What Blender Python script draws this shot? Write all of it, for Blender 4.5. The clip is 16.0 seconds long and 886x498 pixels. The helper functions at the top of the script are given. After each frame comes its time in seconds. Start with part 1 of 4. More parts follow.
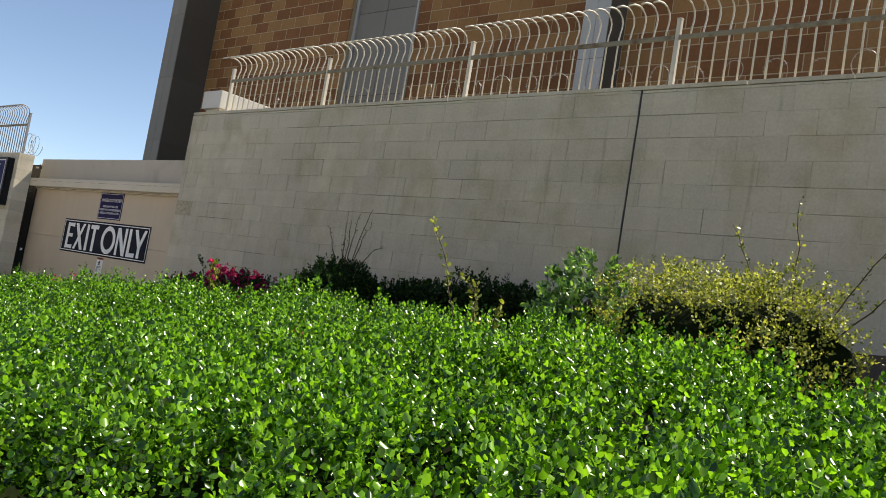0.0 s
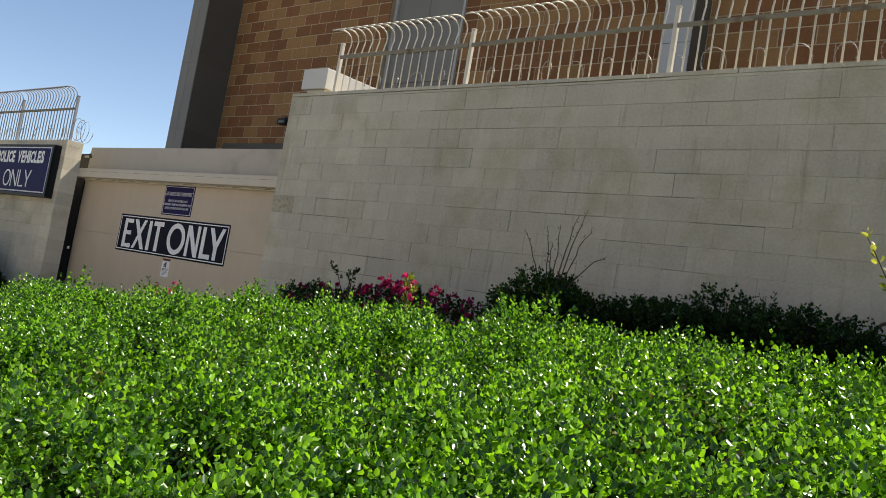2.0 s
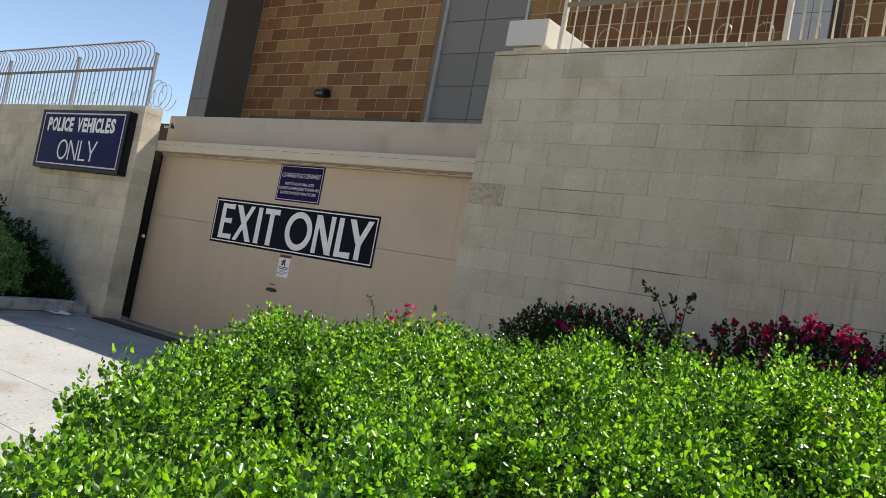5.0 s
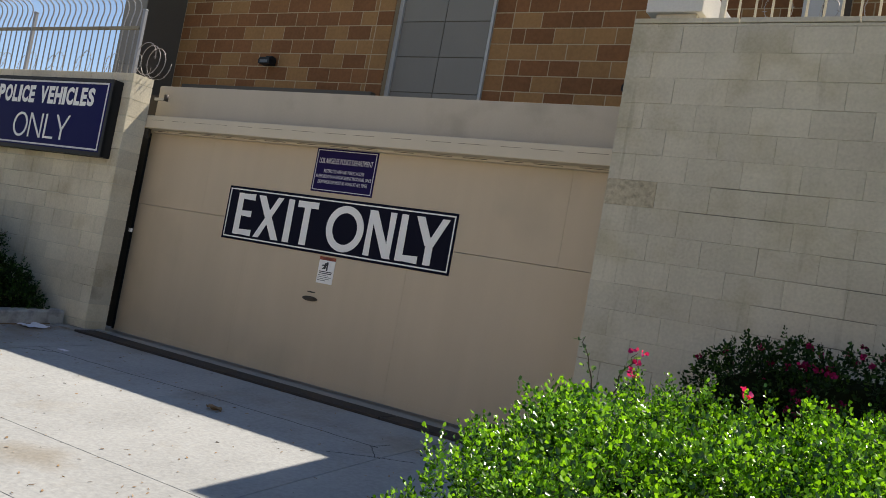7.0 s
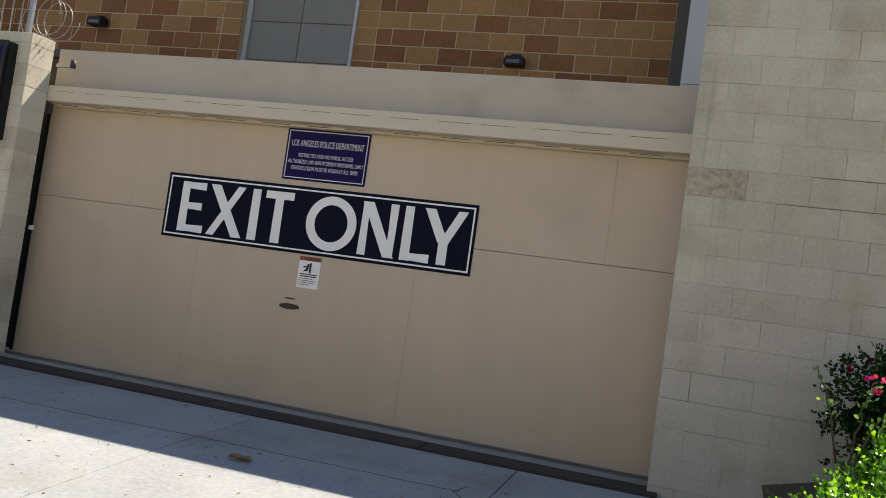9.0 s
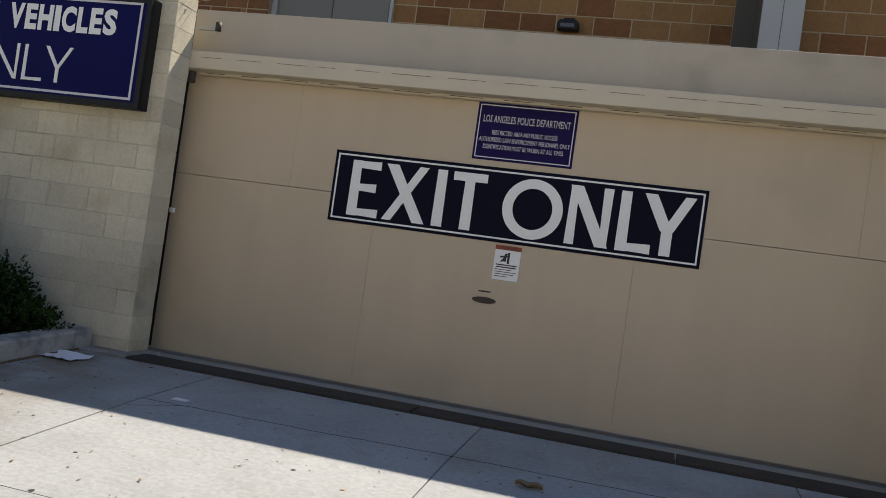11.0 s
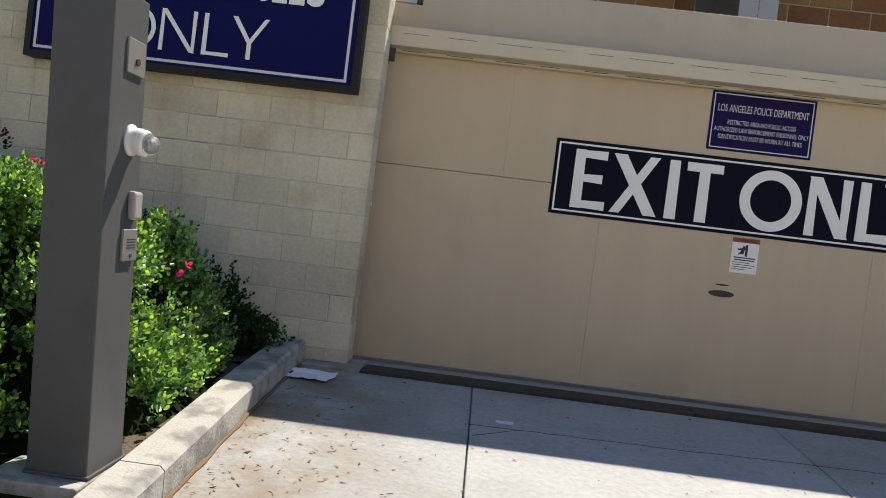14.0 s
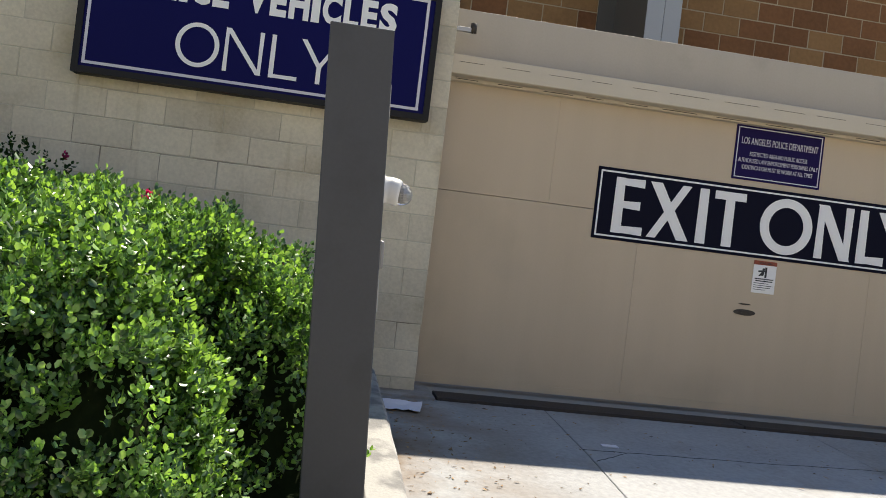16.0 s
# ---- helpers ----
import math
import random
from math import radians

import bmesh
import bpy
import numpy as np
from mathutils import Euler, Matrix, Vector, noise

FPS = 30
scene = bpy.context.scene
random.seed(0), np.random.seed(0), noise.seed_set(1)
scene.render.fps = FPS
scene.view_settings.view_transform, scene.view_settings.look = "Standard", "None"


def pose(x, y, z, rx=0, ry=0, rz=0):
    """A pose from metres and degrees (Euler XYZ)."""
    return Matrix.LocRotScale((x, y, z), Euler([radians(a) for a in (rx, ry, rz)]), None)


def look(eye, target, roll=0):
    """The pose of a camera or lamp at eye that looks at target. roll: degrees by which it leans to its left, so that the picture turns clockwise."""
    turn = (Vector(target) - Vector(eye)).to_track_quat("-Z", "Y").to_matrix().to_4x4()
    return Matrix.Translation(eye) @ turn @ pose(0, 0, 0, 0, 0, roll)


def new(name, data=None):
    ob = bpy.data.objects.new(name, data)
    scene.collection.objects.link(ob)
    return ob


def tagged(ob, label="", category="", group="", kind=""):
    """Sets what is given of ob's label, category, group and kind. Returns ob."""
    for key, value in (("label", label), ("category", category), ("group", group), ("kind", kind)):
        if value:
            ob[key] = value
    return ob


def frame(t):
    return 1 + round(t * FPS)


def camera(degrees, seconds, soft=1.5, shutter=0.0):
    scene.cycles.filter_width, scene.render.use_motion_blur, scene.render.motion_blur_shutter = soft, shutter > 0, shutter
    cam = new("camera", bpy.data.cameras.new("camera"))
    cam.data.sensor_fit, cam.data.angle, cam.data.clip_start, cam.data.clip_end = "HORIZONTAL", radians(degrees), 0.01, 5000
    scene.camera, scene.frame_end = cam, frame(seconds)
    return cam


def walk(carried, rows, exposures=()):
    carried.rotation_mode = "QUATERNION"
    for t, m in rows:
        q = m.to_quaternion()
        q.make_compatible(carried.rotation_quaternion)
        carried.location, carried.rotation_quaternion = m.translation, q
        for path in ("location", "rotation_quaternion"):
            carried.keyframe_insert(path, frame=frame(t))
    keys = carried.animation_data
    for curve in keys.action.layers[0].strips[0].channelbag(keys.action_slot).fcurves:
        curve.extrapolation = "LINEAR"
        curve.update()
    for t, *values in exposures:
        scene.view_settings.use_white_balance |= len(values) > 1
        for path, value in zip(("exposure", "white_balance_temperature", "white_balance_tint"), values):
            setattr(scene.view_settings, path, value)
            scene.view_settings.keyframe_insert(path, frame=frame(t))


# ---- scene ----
cam = camera(54.5, 16.0, 0.9)
METRES, EYE, TILT, LEAN, TURN = 18.0, 1.27, 0.0, 0.0, 41.8
ROWS = [
    (0.0, 0.0, 0.0, 0.0, -0.75, 4.51, -9.51),
    (0.5, -0.0231, 0.0248, -0.0002, -2.04, 4.48, -9.38),
    (1.0, -0.0498, 0.0464, -0.0007, -2.0, 4.5, -9.55),
    (1.5, -0.0747, 0.0692, -0.0013, -2.47, 4.41, -9.55),
    (2.0, -0.1009, 0.0909, -0.0027, -1.42, 4.15, -9.76),
    (2.5, -0.1243, 0.1147, -0.0033, -3.58, 4.25, -9.86),
    (3.0, -0.1492, 0.1358, -0.0041, -1.09, 3.72, -9.95),
    (3.5, -0.1736, 0.1584, -0.0043, -3.2, 3.82, -9.9),
    (4.0, -0.1982, 0.1802, -0.005, -2.13, 3.62, -10.09),
    (4.5, -0.2231, 0.2035, -0.0054, -4.75, 3.59, -10.22),
    (5.0, -0.2463, 0.2262, -0.0061, -3.62, 3.13, -10.65),
    (7.5, -0.3688, 0.3469, -0.0033, -13.62, 2.68, -9.71),
    (8.0, -0.3914, 0.3685, -0.004, -16.67, 2.93, -8.94),
    (10.5, -0.4937, 0.4739, -0.0069, -31.38, 1.85, -8.02),
    (11.0, -0.5183, 0.4949, -0.008, -27.1, 0.63, -8.09),
    (11.5, -0.5432, 0.5165, -0.0084, -22.38, -0.15, -8.04),
    (12.0, -0.5693, 0.5361, -0.0093, -25.62, -0.63, -8.17),
    (12.5, -0.5911, 0.5578, -0.0093, -29.12, -0.78, -7.17),
    (13.0, -0.6165, 0.5762, -0.0099, -32.22, -1.07, -7.28),
    (13.5, -0.6372, 0.5948, -0.0102, -35.63, -1.09, -7.01),
    (14.0, -0.6594, 0.6127, -0.011, -39.12, -1.26, -7.01),
    (14.5, -0.6769, 0.6313, -0.0114, -42.6, -1.38, -6.76),
    (15.0, -0.6959, 0.6474, -0.0117, -46.05, -1.23, -6.98),
    (15.5, -0.7164, 0.6624, -0.0115, -47.5, -1.28, -7.02),
    (16.0, -0.732, 0.6774, -0.0112, -50.29, 0.03, -6.86),
]
EXPOSURES = [(0.0, 0.45, 7300, 10), (3.0, 0.47, 7300, 10), (5.0, 0.66, 7300, 10), (7.5, 0.43, 7300, 10), (8.2, 0.76, 7300, 10), (10.5, 0.75, 7300, 10), (11.0, 0.50, 7300, 10), (12.5, 0.52, 7300, 10), (14.0, 0.70, 7300, 10), (15.0, 0.70, 7300, 10), (16.0, 0.80, 7300, 10)]
walk(cam, [(t, pose(0, 0, EYE, TILT, LEAN, TURN) @ pose(METRES * x, METRES * y, METRES * z, 90 + pitch, roll, yaw)) for t, x, y, z, yaw, pitch, roll in ROWS], EXPOSURES)

# ---- world and sun ----
SHADE_X, SHADE_Y = -0.29, -0.67          # how far a shadow falls for each metre of height
ELEV = math.atan(1 / math.hypot(SHADE_X, SHADE_Y))
world = bpy.data.worlds.new("sky")
scene.world = world
world.use_nodes = True
wn, wl = world.node_tree.nodes, world.node_tree.links
wn.clear()
sky = wn.new("ShaderNodeTexSky")
sky.sky_type = 'NISHITA'
sky.sun_disc = False
sky.sun_elevation = ELEV
sky.sun_rotation = math.atan2(-SHADE_X, -SHADE_Y)
sky.air_density, sky.dust_density, sky.ozone_density = 0.66, 0.0, 1.4
bg = wn.new("ShaderNodeBackground")
bg.inputs["Strength"].default_value = 0.135
wo = wn.new("ShaderNodeOutputWorld")
wl.new(sky.outputs[0], bg.inputs["Color"])
wl.new(bg.outputs[0], wo.inputs["Surface"])
sun_data = bpy.data.lights.new("sun", 'SUN')
sun_data.energy, sun_data.angle, sun_data.color = 5.0, radians(0.53), (1.0, 0.97, 0.93)
sun = new("sun", sun_data)
sun.matrix_world = look((-SHADE_X * 30, -SHADE_Y * 30, 30), (0, 0, 0))


# ---- materials ----
def mat(name, base, rough=0.8, big=0.15, fine=0.12, rand=0.0, bump=0.15, big_size=0.8, fine_size=60.0, metal=0.0,
        island=False, other=None, other_at=0.6, other_size=3.0, spec=0.5, streak=0.0, drips=None, band=0.0):
    """A surface: base colour varied at two scales, by piece, with a second colour in patches, and fine relief."""
    m = bpy.data.materials.new(name)
    m.use_nodes = True
    n, l = m.node_tree.nodes, m.node_tree.links
    p = n["Principled BSDF"]
    p.inputs["Roughness"].default_value = rough
    p.inputs["Metallic"].default_value = metal
    p.inputs["Specular IOR Level"].default_value = spec
    geo = n.new("ShaderNodeNewGeometry")

    def tex(scale, detail=4.0, squeeze=None):
        t = n.new("ShaderNodeTexNoise")
        t.inputs["Scale"].default_value, t.inputs["Detail"].default_value = scale, detail
        src = geo.outputs["Position"]
        if squeeze:
            mp = n.new("ShaderNodeMapping")
            mp.inputs["Scale"].default_value = squeeze
            l.new(src, mp.inputs["Vector"])
            src = mp.outputs[0]
        l.new(src, t.inputs["Vector"])
        return t.outputs["Fac"]

    def maths(op, a, b):
        q = n.new("ShaderNodeMath")
        q.operation = op
        for k, v in ((0, a), (1, b)):
            if isinstance(v, (int, float)):
                q.inputs[k].default_value = v
            else:
                l.new(v, q.inputs[k])
        return q.outputs[0]

    def swing(fac, amount):
        return maths('MULTIPLY', maths('SUBTRACT', fac, 0.5), amount * 2)

    f_fine = tex(fine_size, 6.0)
    total = maths('ADD', maths('ADD', swing(tex(1 / big_size), big), swing(f_fine, fine)), 1.0)
    if streak:
        total = maths('ADD', total, swing(tex(1.0, 3.0, (5.0, 5.0, 0.5)), streak))
    if band:
        total = maths('ADD', total, swing(tex(1.0, 3.0, (0.45, 0.45, 4.92)), band))
    if rand:
        if island:
            r = geo.outputs["Random Per Island"]
        else:
            r = n.new("ShaderNodeObjectInfo").outputs["Random"]
        total = maths('ADD', total, swing(r, rand))
    col = n.new("ShaderNodeRGB")
    col.outputs[0].default_value = (*base, 1)
    out = col.outputs[0]
    if other:
        mx = n.new("ShaderNodeMix")
        mx.data_type = 'RGBA'
        ramp = n.new("ShaderNodeMapRange")
        ramp.inputs["From Min"].default_value, ramp.inputs["From Max"].default_value = other_at - 0.06, other_at + 0.1
        if other_size:
            l.new(tex(other_size, 8.0), ramp.inputs["Value"])
        else:
            l.new(geo.outputs["Random Per Island"] if island else n.new("ShaderNodeObjectInfo").outputs["Random"], ramp.inputs["Value"])
        l.new(ramp.outputs[0], mx.inputs[0])
        l.new(out, mx.inputs[6])
        mx.inputs[7].default_value = (*other, 1)
        out = mx.outputs[2]
    if drips:
        dm, dr = n.new("ShaderNodeMix"), n.new("ShaderNodeMapRange")
        dm.data_type = 'RGBA'
        dr.inputs["From Min"].default_value, dr.inputs["From Max"].default_value = 0.60, 0.80
        dr.inputs["To Max"].default_value = 0.7
        l.new(tex(1.0, 6.0, (11.0, 11.0, 0.9)), dr.inputs["Value"])
        l.new(dr.outputs[0], dm.inputs[0])
        l.new(out, dm.inputs[6])
        dm.inputs[7].default_value = (*drips, 1)
        out = dm.outputs[2]
    mul = n.new("ShaderNodeVectorMath")
    mul.operation = 'SCALE'
    l.new(out, mul.inputs[0])
    l.new(total, mul.inputs["Scale"])
    l.new(mul.outputs[0], p.inputs["Base Color"])
    if bump:
        b = n.new("ShaderNodeBump")
        b.inputs["Strength"].default_value, b.inputs["Distance"].default_value = bump, 0.01
        l.new(f_fine, b.inputs["Height"])
        l.new(b.outputs[0], p.inputs["Normal"])
    return m


def leaf_mat(name, base, other, at=0.7, rough=0.32, glow=0.4, spec=0.5):
    """Leaves: glossy above, letting some light through, each leaf its own shade."""
    m = mat(name, base, rough, 0.22, 0.08, 0.45, 0.0, 0.5, 40.0, island=True, other=other, other_at=at, other_size=0, spec=spec)
    n, l = m.node_tree.nodes, m.node_tree.links
    p = n["Principled BSDF"]
    tr = n.new("ShaderNodeBsdfTranslucent")
    mixer = n.new("ShaderNodeMixShader")
    mixer.inputs[0].default_value = glow
    bright = n.new("ShaderNodeVectorMath")
    bright.operation = 'MULTIPLY'
    bright.inputs[1].default_value = (1.75, 1.75, 0.65)
    l.new(p.inputs["Base Color"].links[0].from_socket, bright.inputs[0])
    l.new(bright.outputs[0], tr.inputs["Color"])
    l.new(p.outputs[0], mixer.inputs[1])
    l.new(tr.outputs[0], mixer.inputs[2])
    l.new(mixer.outputs[0], n["Material Output"].inputs["Surface"])
    return m


M_BLOCK = mat("painted_block_grey", (0.54, 0.497, 0.395), 0.88, 0.16, 0.18, 0.055, 0.45, 0.9, 45, streak=0.12, band=0.12, drips=(0.26, 0.23, 0.165), other=(0.455, 0.41, 0.30), other_at=0.58, other_size=2.2, spec=0.25)
M_BLOCK_R = mat("spalled_block", (0.46, 0.40, 0.29), 0.92, 0.15, 0.5, 0, 1.0, 0.3, 28, other=(0.34, 0.30, 0.22), other_at=0.58, other_size=30, spec=0.2)
M_BLOCK_L = mat("painted_block_cream", (0.61, 0.55, 0.42), 0.88, 0.20, 0.18, 0.10, 0.3, 0.7, 45, band=0.10, drips=(0.36, 0.29, 0.18), streak=0.08, other=(0.49, 0.42, 0.29), other_at=0.60, other_size=1.8, spec=0.25)
M_MORTAR = mat("painted_mortar", (0.40, 0.36, 0.28), 0.9, 0.1, 0.15, 0, 0.2, 0.35, 50, other=(0.18, 0.165, 0.135), other_at=0.57, other_size=1.6)
M_MORTAR_L = mat("cream_mortar", (0.52, 0.48, 0.37), 0.9, 0.1, 0.15, 0, 0.2, 0.35, 50, other=(0.24, 0.20, 0.15), other_at=0.62, other_size=1.7)
M_GATE = mat("gate_paint_beige", (0.555, 0.450, 0.318), 0.5, 0.09, 0.04, 0, 0.05, 1.5, 90, streak=0.07, other=(0.485, 0.40, 0.285), other_at=0.64, other_size=0.9)
M_HEAD = mat("head_paint_dusty", (0.475, 0.415, 0.325), 0.55, 0.10, 0.05, 0, 0.05, 1.2, 70, streak=0.06, other=(0.40, 0.345, 0.265), other_at=0.60, other_size=2.0)
M_BEAM = mat("beam_paint_beige", (0.60, 0.525, 0.40), 0.5, 0.08, 0.04, 0, 0.05, 0.9, 90, streak=0.05)
M_CONC = mat("driveway_concrete", (0.33, 0.335, 0.33), 0.85, 0.20, 0.26, 0.05, 0.4, 0.5, 30, other=(0.275, 0.255, 0.22), other_at=0.60, other_size=1.1)
def dirty_by_kerb(m):
    """Brown washed-out dirt on the concrete along the planting bed."""
    n, l = m.node_tree.nodes, m.node_tree.links
    p = n["Principled BSDF"]
    was = p.inputs["Base Color"].links[0].from_socket
    geo, xyz = n.new("ShaderNodeNewGeometry"), n.new("ShaderNodeSeparateXYZ")
    l.new(geo.outputs["Position"], xyz.inputs[0])
    near = n.new("ShaderNodeMapRange")
    near.inputs["From Min"].default_value, near.inputs["From Max"].default_value = -16.3, -17.4
    l.new(xyz.outputs["X"], near.inputs["Value"])
    t = n.new("ShaderNodeTexNoise")
    t.inputs["Scale"].default_value, t.inputs["Detail"].default_value = 2.2, 8.0
    l.new(geo.outputs["Position"], t.inputs["Vector"])
    spots = n.new("ShaderNodeMapRange")
    spots.inputs["From Min"].default_value, spots.inputs["From Max"].default_value = 0.36, 0.62
    l.new(t.outputs["Fac"], spots.inputs["Value"])
    both = n.new("ShaderNodeMath")
    both.operation = 'MULTIPLY'
    l.new(near.outputs[0], both.inputs[0])
    l.new(spots.outputs[0], both.inputs[1])
    mx = n.new("ShaderNodeMix")
    mx.data_type = 'RGBA'
    l.new(both.outputs[0], mx.inputs[0])
    l.new(was, mx.inputs[6])
    mx.inputs[7].default_value = (0.17, 0.115, 0.065, 1)
    l.new(mx.outputs[2], p.inputs["Base Color"])


dirty_by_kerb(M_CONC)
M_KERB = mat("kerb_concrete", (0.37, 0.36, 0.33), 0.9, 0.12, 0.18, 0.05, 0.4, 0.4, 60, other=(0.20, 0.195, 0.185), other_at=0.54, other_size=6)
M_GROUND = mat("pavement_concrete", (0.36, 0.345, 0.31), 0.9, 0.12, 0.12, 0, 0.2, 2.0, 40, other=(0.28, 0.26, 0.23), other_at=0.62, other_size=0.5)
M_SOIL = mat("dry_soil", (0.10, 0.07, 0.045), 0.95, 0.2, 0.35, 0, 0.9, 0.4, 50)
M_IRON = mat("track_steel", (0.07, 0.06, 0.05), 0.6, 0.2, 0.25, 0, 0.2, 0.3, 60, metal=0.6)
# Fence paint darkened to put the rail's shade into its colour, browner in patches.
M_RAIL = mat("shaded_rail_paint", (0.25, 0.225, 0.165), 0.7, 0.15, 0.15, 0, 0.1, 0.4, 60, other=(0.15, 0.10, 0.06), other_at=0.6, other_size=7, spec=0.2)
# Greyed copy of the cream fence paint; the left fence's backlit shade as colour.
M_FENCE_L = mat("fence_paint_shaded", (0.27, 0.275, 0.29), 0.5, 0.1, 0.08, 0.06, 0.05, 0.5, 60, other=(0.20, 0.17, 0.14), other_at=0.70, other_size=9)
M_FENCE = mat("fence_paint_cream", (0.64, 0.59, 0.48), 0.5, 0.1, 0.08, 0.06, 0.05, 0.5, 60, other=(0.33, 0.25, 0.17), other_at=0.70, other_size=9)
M_WIRE = mat("galvanised_wire", (0.34, 0.31, 0.28), 0.5, 0.15, 0.2, 0, 0.0, 0.5, 60, metal=0.4)
M_NAVY = mat("sign_navy", (0.006, 0.007, 0.075), 0.5, 0.06, 0.03, 0, 0.0, 0.9, 50, spec=0.07)
M_BLACKNAVY = mat("sign_midnight", (0.005, 0.006, 0.017), 0.5, 0.06, 0.03, 0, 0.0, 0.9, 50, spec=0.07)
M_PURPLE = mat("sign_indigo", (0.016, 0.010, 0.068), 0.5, 0.06, 0.03, 0, 0.0, 0.9, 50, spec=0.07)
M_BLACK = mat("black_metal", (0.012, 0.012, 0.013), 0.5, 0.15, 0.1, 0, 0.05, 0.4, 60, spec=0.25)
M_WHITE = mat("sign_white", (0.86, 0.85, 0.82), 0.45, 0.04, 0.04, 0, 0.0, 0.6, 60)
M_OFFWHITE = mat("letter_white", (0.66, 0.64, 0.68), 0.5, 0.04, 0.04, 0, 0.0, 0.6, 60)
M_RED = mat("warning_rust_red", (0.30, 0.055, 0.025), 0.5, 0.1, 0.1, 0, 0.0, 0.2, 80)
M_INK = mat("dark_ink", (0.03, 0.03, 0.032), 0.6, 0.1, 0.1, 0, 0.0)
M_TILE = mat("building_block_brown", (0.245, 0.104, 0.040), 0.8, 0.18, 0.24, 0.22, 0.25, 0.9, 12, other=(0.275, 0.142, 0.055), other_at=0.55, other_size=0, spec=0.2)
M_TILE_J = mat("building_blocks_joined", (0.245, 0.104, 0.040), 0.8, 0.18, 0.24, 0.22, 0.25, 0.9, 12, island=True, other=(0.275, 0.142, 0.055), other_at=0.55, other_size=0, spec=0.2)
M_TILE_MORTAR = mat("building_mortar", (0.42, 0.31, 0.185), 0.9, 0.1, 0.1, 0, 0.1)
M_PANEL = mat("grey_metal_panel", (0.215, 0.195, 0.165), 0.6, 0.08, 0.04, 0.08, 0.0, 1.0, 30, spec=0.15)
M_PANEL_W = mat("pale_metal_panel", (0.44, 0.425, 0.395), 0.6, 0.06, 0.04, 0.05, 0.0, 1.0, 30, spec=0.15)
# Dark metal of ledge and joints; also paints the shade on pier sides.
M_DARKSHADE_PANEL = mat("dark_panel_and_shade", (0.115, 0.100, 0.080), 0.6, 0.08, 0.04, 0.05, 0.0, 1.0, 30, spec=0.12)
M_COPING = mat("coping_white", (0.62, 0.60, 0.55), 0.8, 0.1, 0.1, 0, 0.2, 0.6, 60)
M_POST = mat("pedestal_grey_paint", (0.080, 0.083, 0.086), 0.5, 0.08, 0.06, 0, 0.05, 0.6, 80, other=(0.068, 0.070, 0.072), other_at=0.60, other_size=3, spec=0.2)
M_STEEL = mat("brushed_steel", (0.42, 0.42, 0.41), 0.42, 0.1, 0.1, 0, 0.03, 0.2, 120, metal=0.8)
M_PLASTIC = mat("white_plastic", (0.72, 0.72, 0.70), 0.4, 0.05, 0.04, 0, 0.0)
M_PAPER = mat("paper_white", (0.72, 0.72, 0.78), 0.8, 0.06, 0.04, 0, 0.0)
M_TWIG = mat("twig_brown", (0.10, 0.065, 0.04), 0.8, 0.2, 0.2, 0, 0.2, 0.3, 90)
# Near-black core colour that paints the deep shade inside hedges and shrubs.
M_CORE = mat("hedge_shade_core", (0.010, 0.015, 0.005), 0.95, 0.3, 0.5, 0, 0.5, 0.2, 30, spec=0.05)
M_LITTER = mat("dry_leaf", (0.27, 0.17, 0.085), 0.8, 0.2, 0.2, 0.5, 0.1, 0.3, 60, island=True)
M_LEAF = leaf_mat("hedge_leaf", (0.038, 0.124, 0.010), (0.185, 0.385, 0.030), 0.54, 0.26, 0.37, 0.78)
# Dark green leaf, its base darkened further for the shade under the walls.
M_LEAF_D = leaf_mat("dark_shaded_leaf", (0.018, 0.042, 0.010), (0.04, 0.085, 0.016), 0.85, 0.5, 0.3, 0.15)
M_LEAF_Y = leaf_mat("yellow_leaf", (0.15, 0.19, 0.04), (0.38, 0.39, 0.10), 0.52, 0.42, 0.36)
M_LEAF_M = leaf_mat("olive_leaf", (0.072, 0.165, 0.045), (0.21, 0.36, 0.105), 0.52, 0.32, 0.33, 1.0)
M_PETAL = leaf_mat("magenta_petal", (0.52, 0.02, 0.22), (0.68, 0.05, 0.20), 0.8, 0.6, 0.35, 0.2)
# Darkened copy of the magenta petal, for flowers in the walls' shade.
M_PETAL_D = leaf_mat("shaded_magenta_petal", (0.25, 0.008, 0.078), (0.36, 0.012, 0.125), 0.7, 0.6, 0.3, 0.2)
M_LENS = mat("dull_lens_glass", (0.10, 0.095, 0.085), 0.3, 0.1, 0.05, 0, 0.0)
M_DRY = leaf_mat("dry_leaf_patch", (0.10, 0.085, 0.04), (0.17, 0.17, 0.05), 0.5, 0.6, 0.25, 0.3)
M_BEIGE = mat("grey_plastic", (0.30, 0.29, 0.27), 0.45, 0.05, 0.04, 0, 0.0)
M_APRON = mat("dirty_concrete", (0.29, 0.275, 0.245), 0.9, 0.2, 0.2, 0, 0.3, 0.4, 50)
M_PLATE = mat("weathered_plate", (0.050, 0.042, 0.037), 0.75, 0.2, 0.25, 0.1, 0.2, 0.3, 60, spec=0.3)
M_DIRT = mat("brown_dirt", (0.17, 0.11, 0.06), 0.95, 0.3, 0.4, 0, 0.8, 0.1, 70)
# Tan surface of the added, unseen wall that throws warm light back.
M_BOUNCE = mat("tan_bounce_wall", (0.40, 0.33, 0.24), 0.9, 0.15, 0.08, 0, 0.2, 4.0, 20)
M_GLASS = bpy.data.materials.new("clear_dome")
M_GLASS.use_nodes = True
M_GLASS.node_tree.nodes["Principled BSDF"].inputs["Transmission Weight"].default_value = 0.9
M_GLASS.node_tree.nodes["Principled BSDF"].inputs["Roughness"].default_value = 0.04


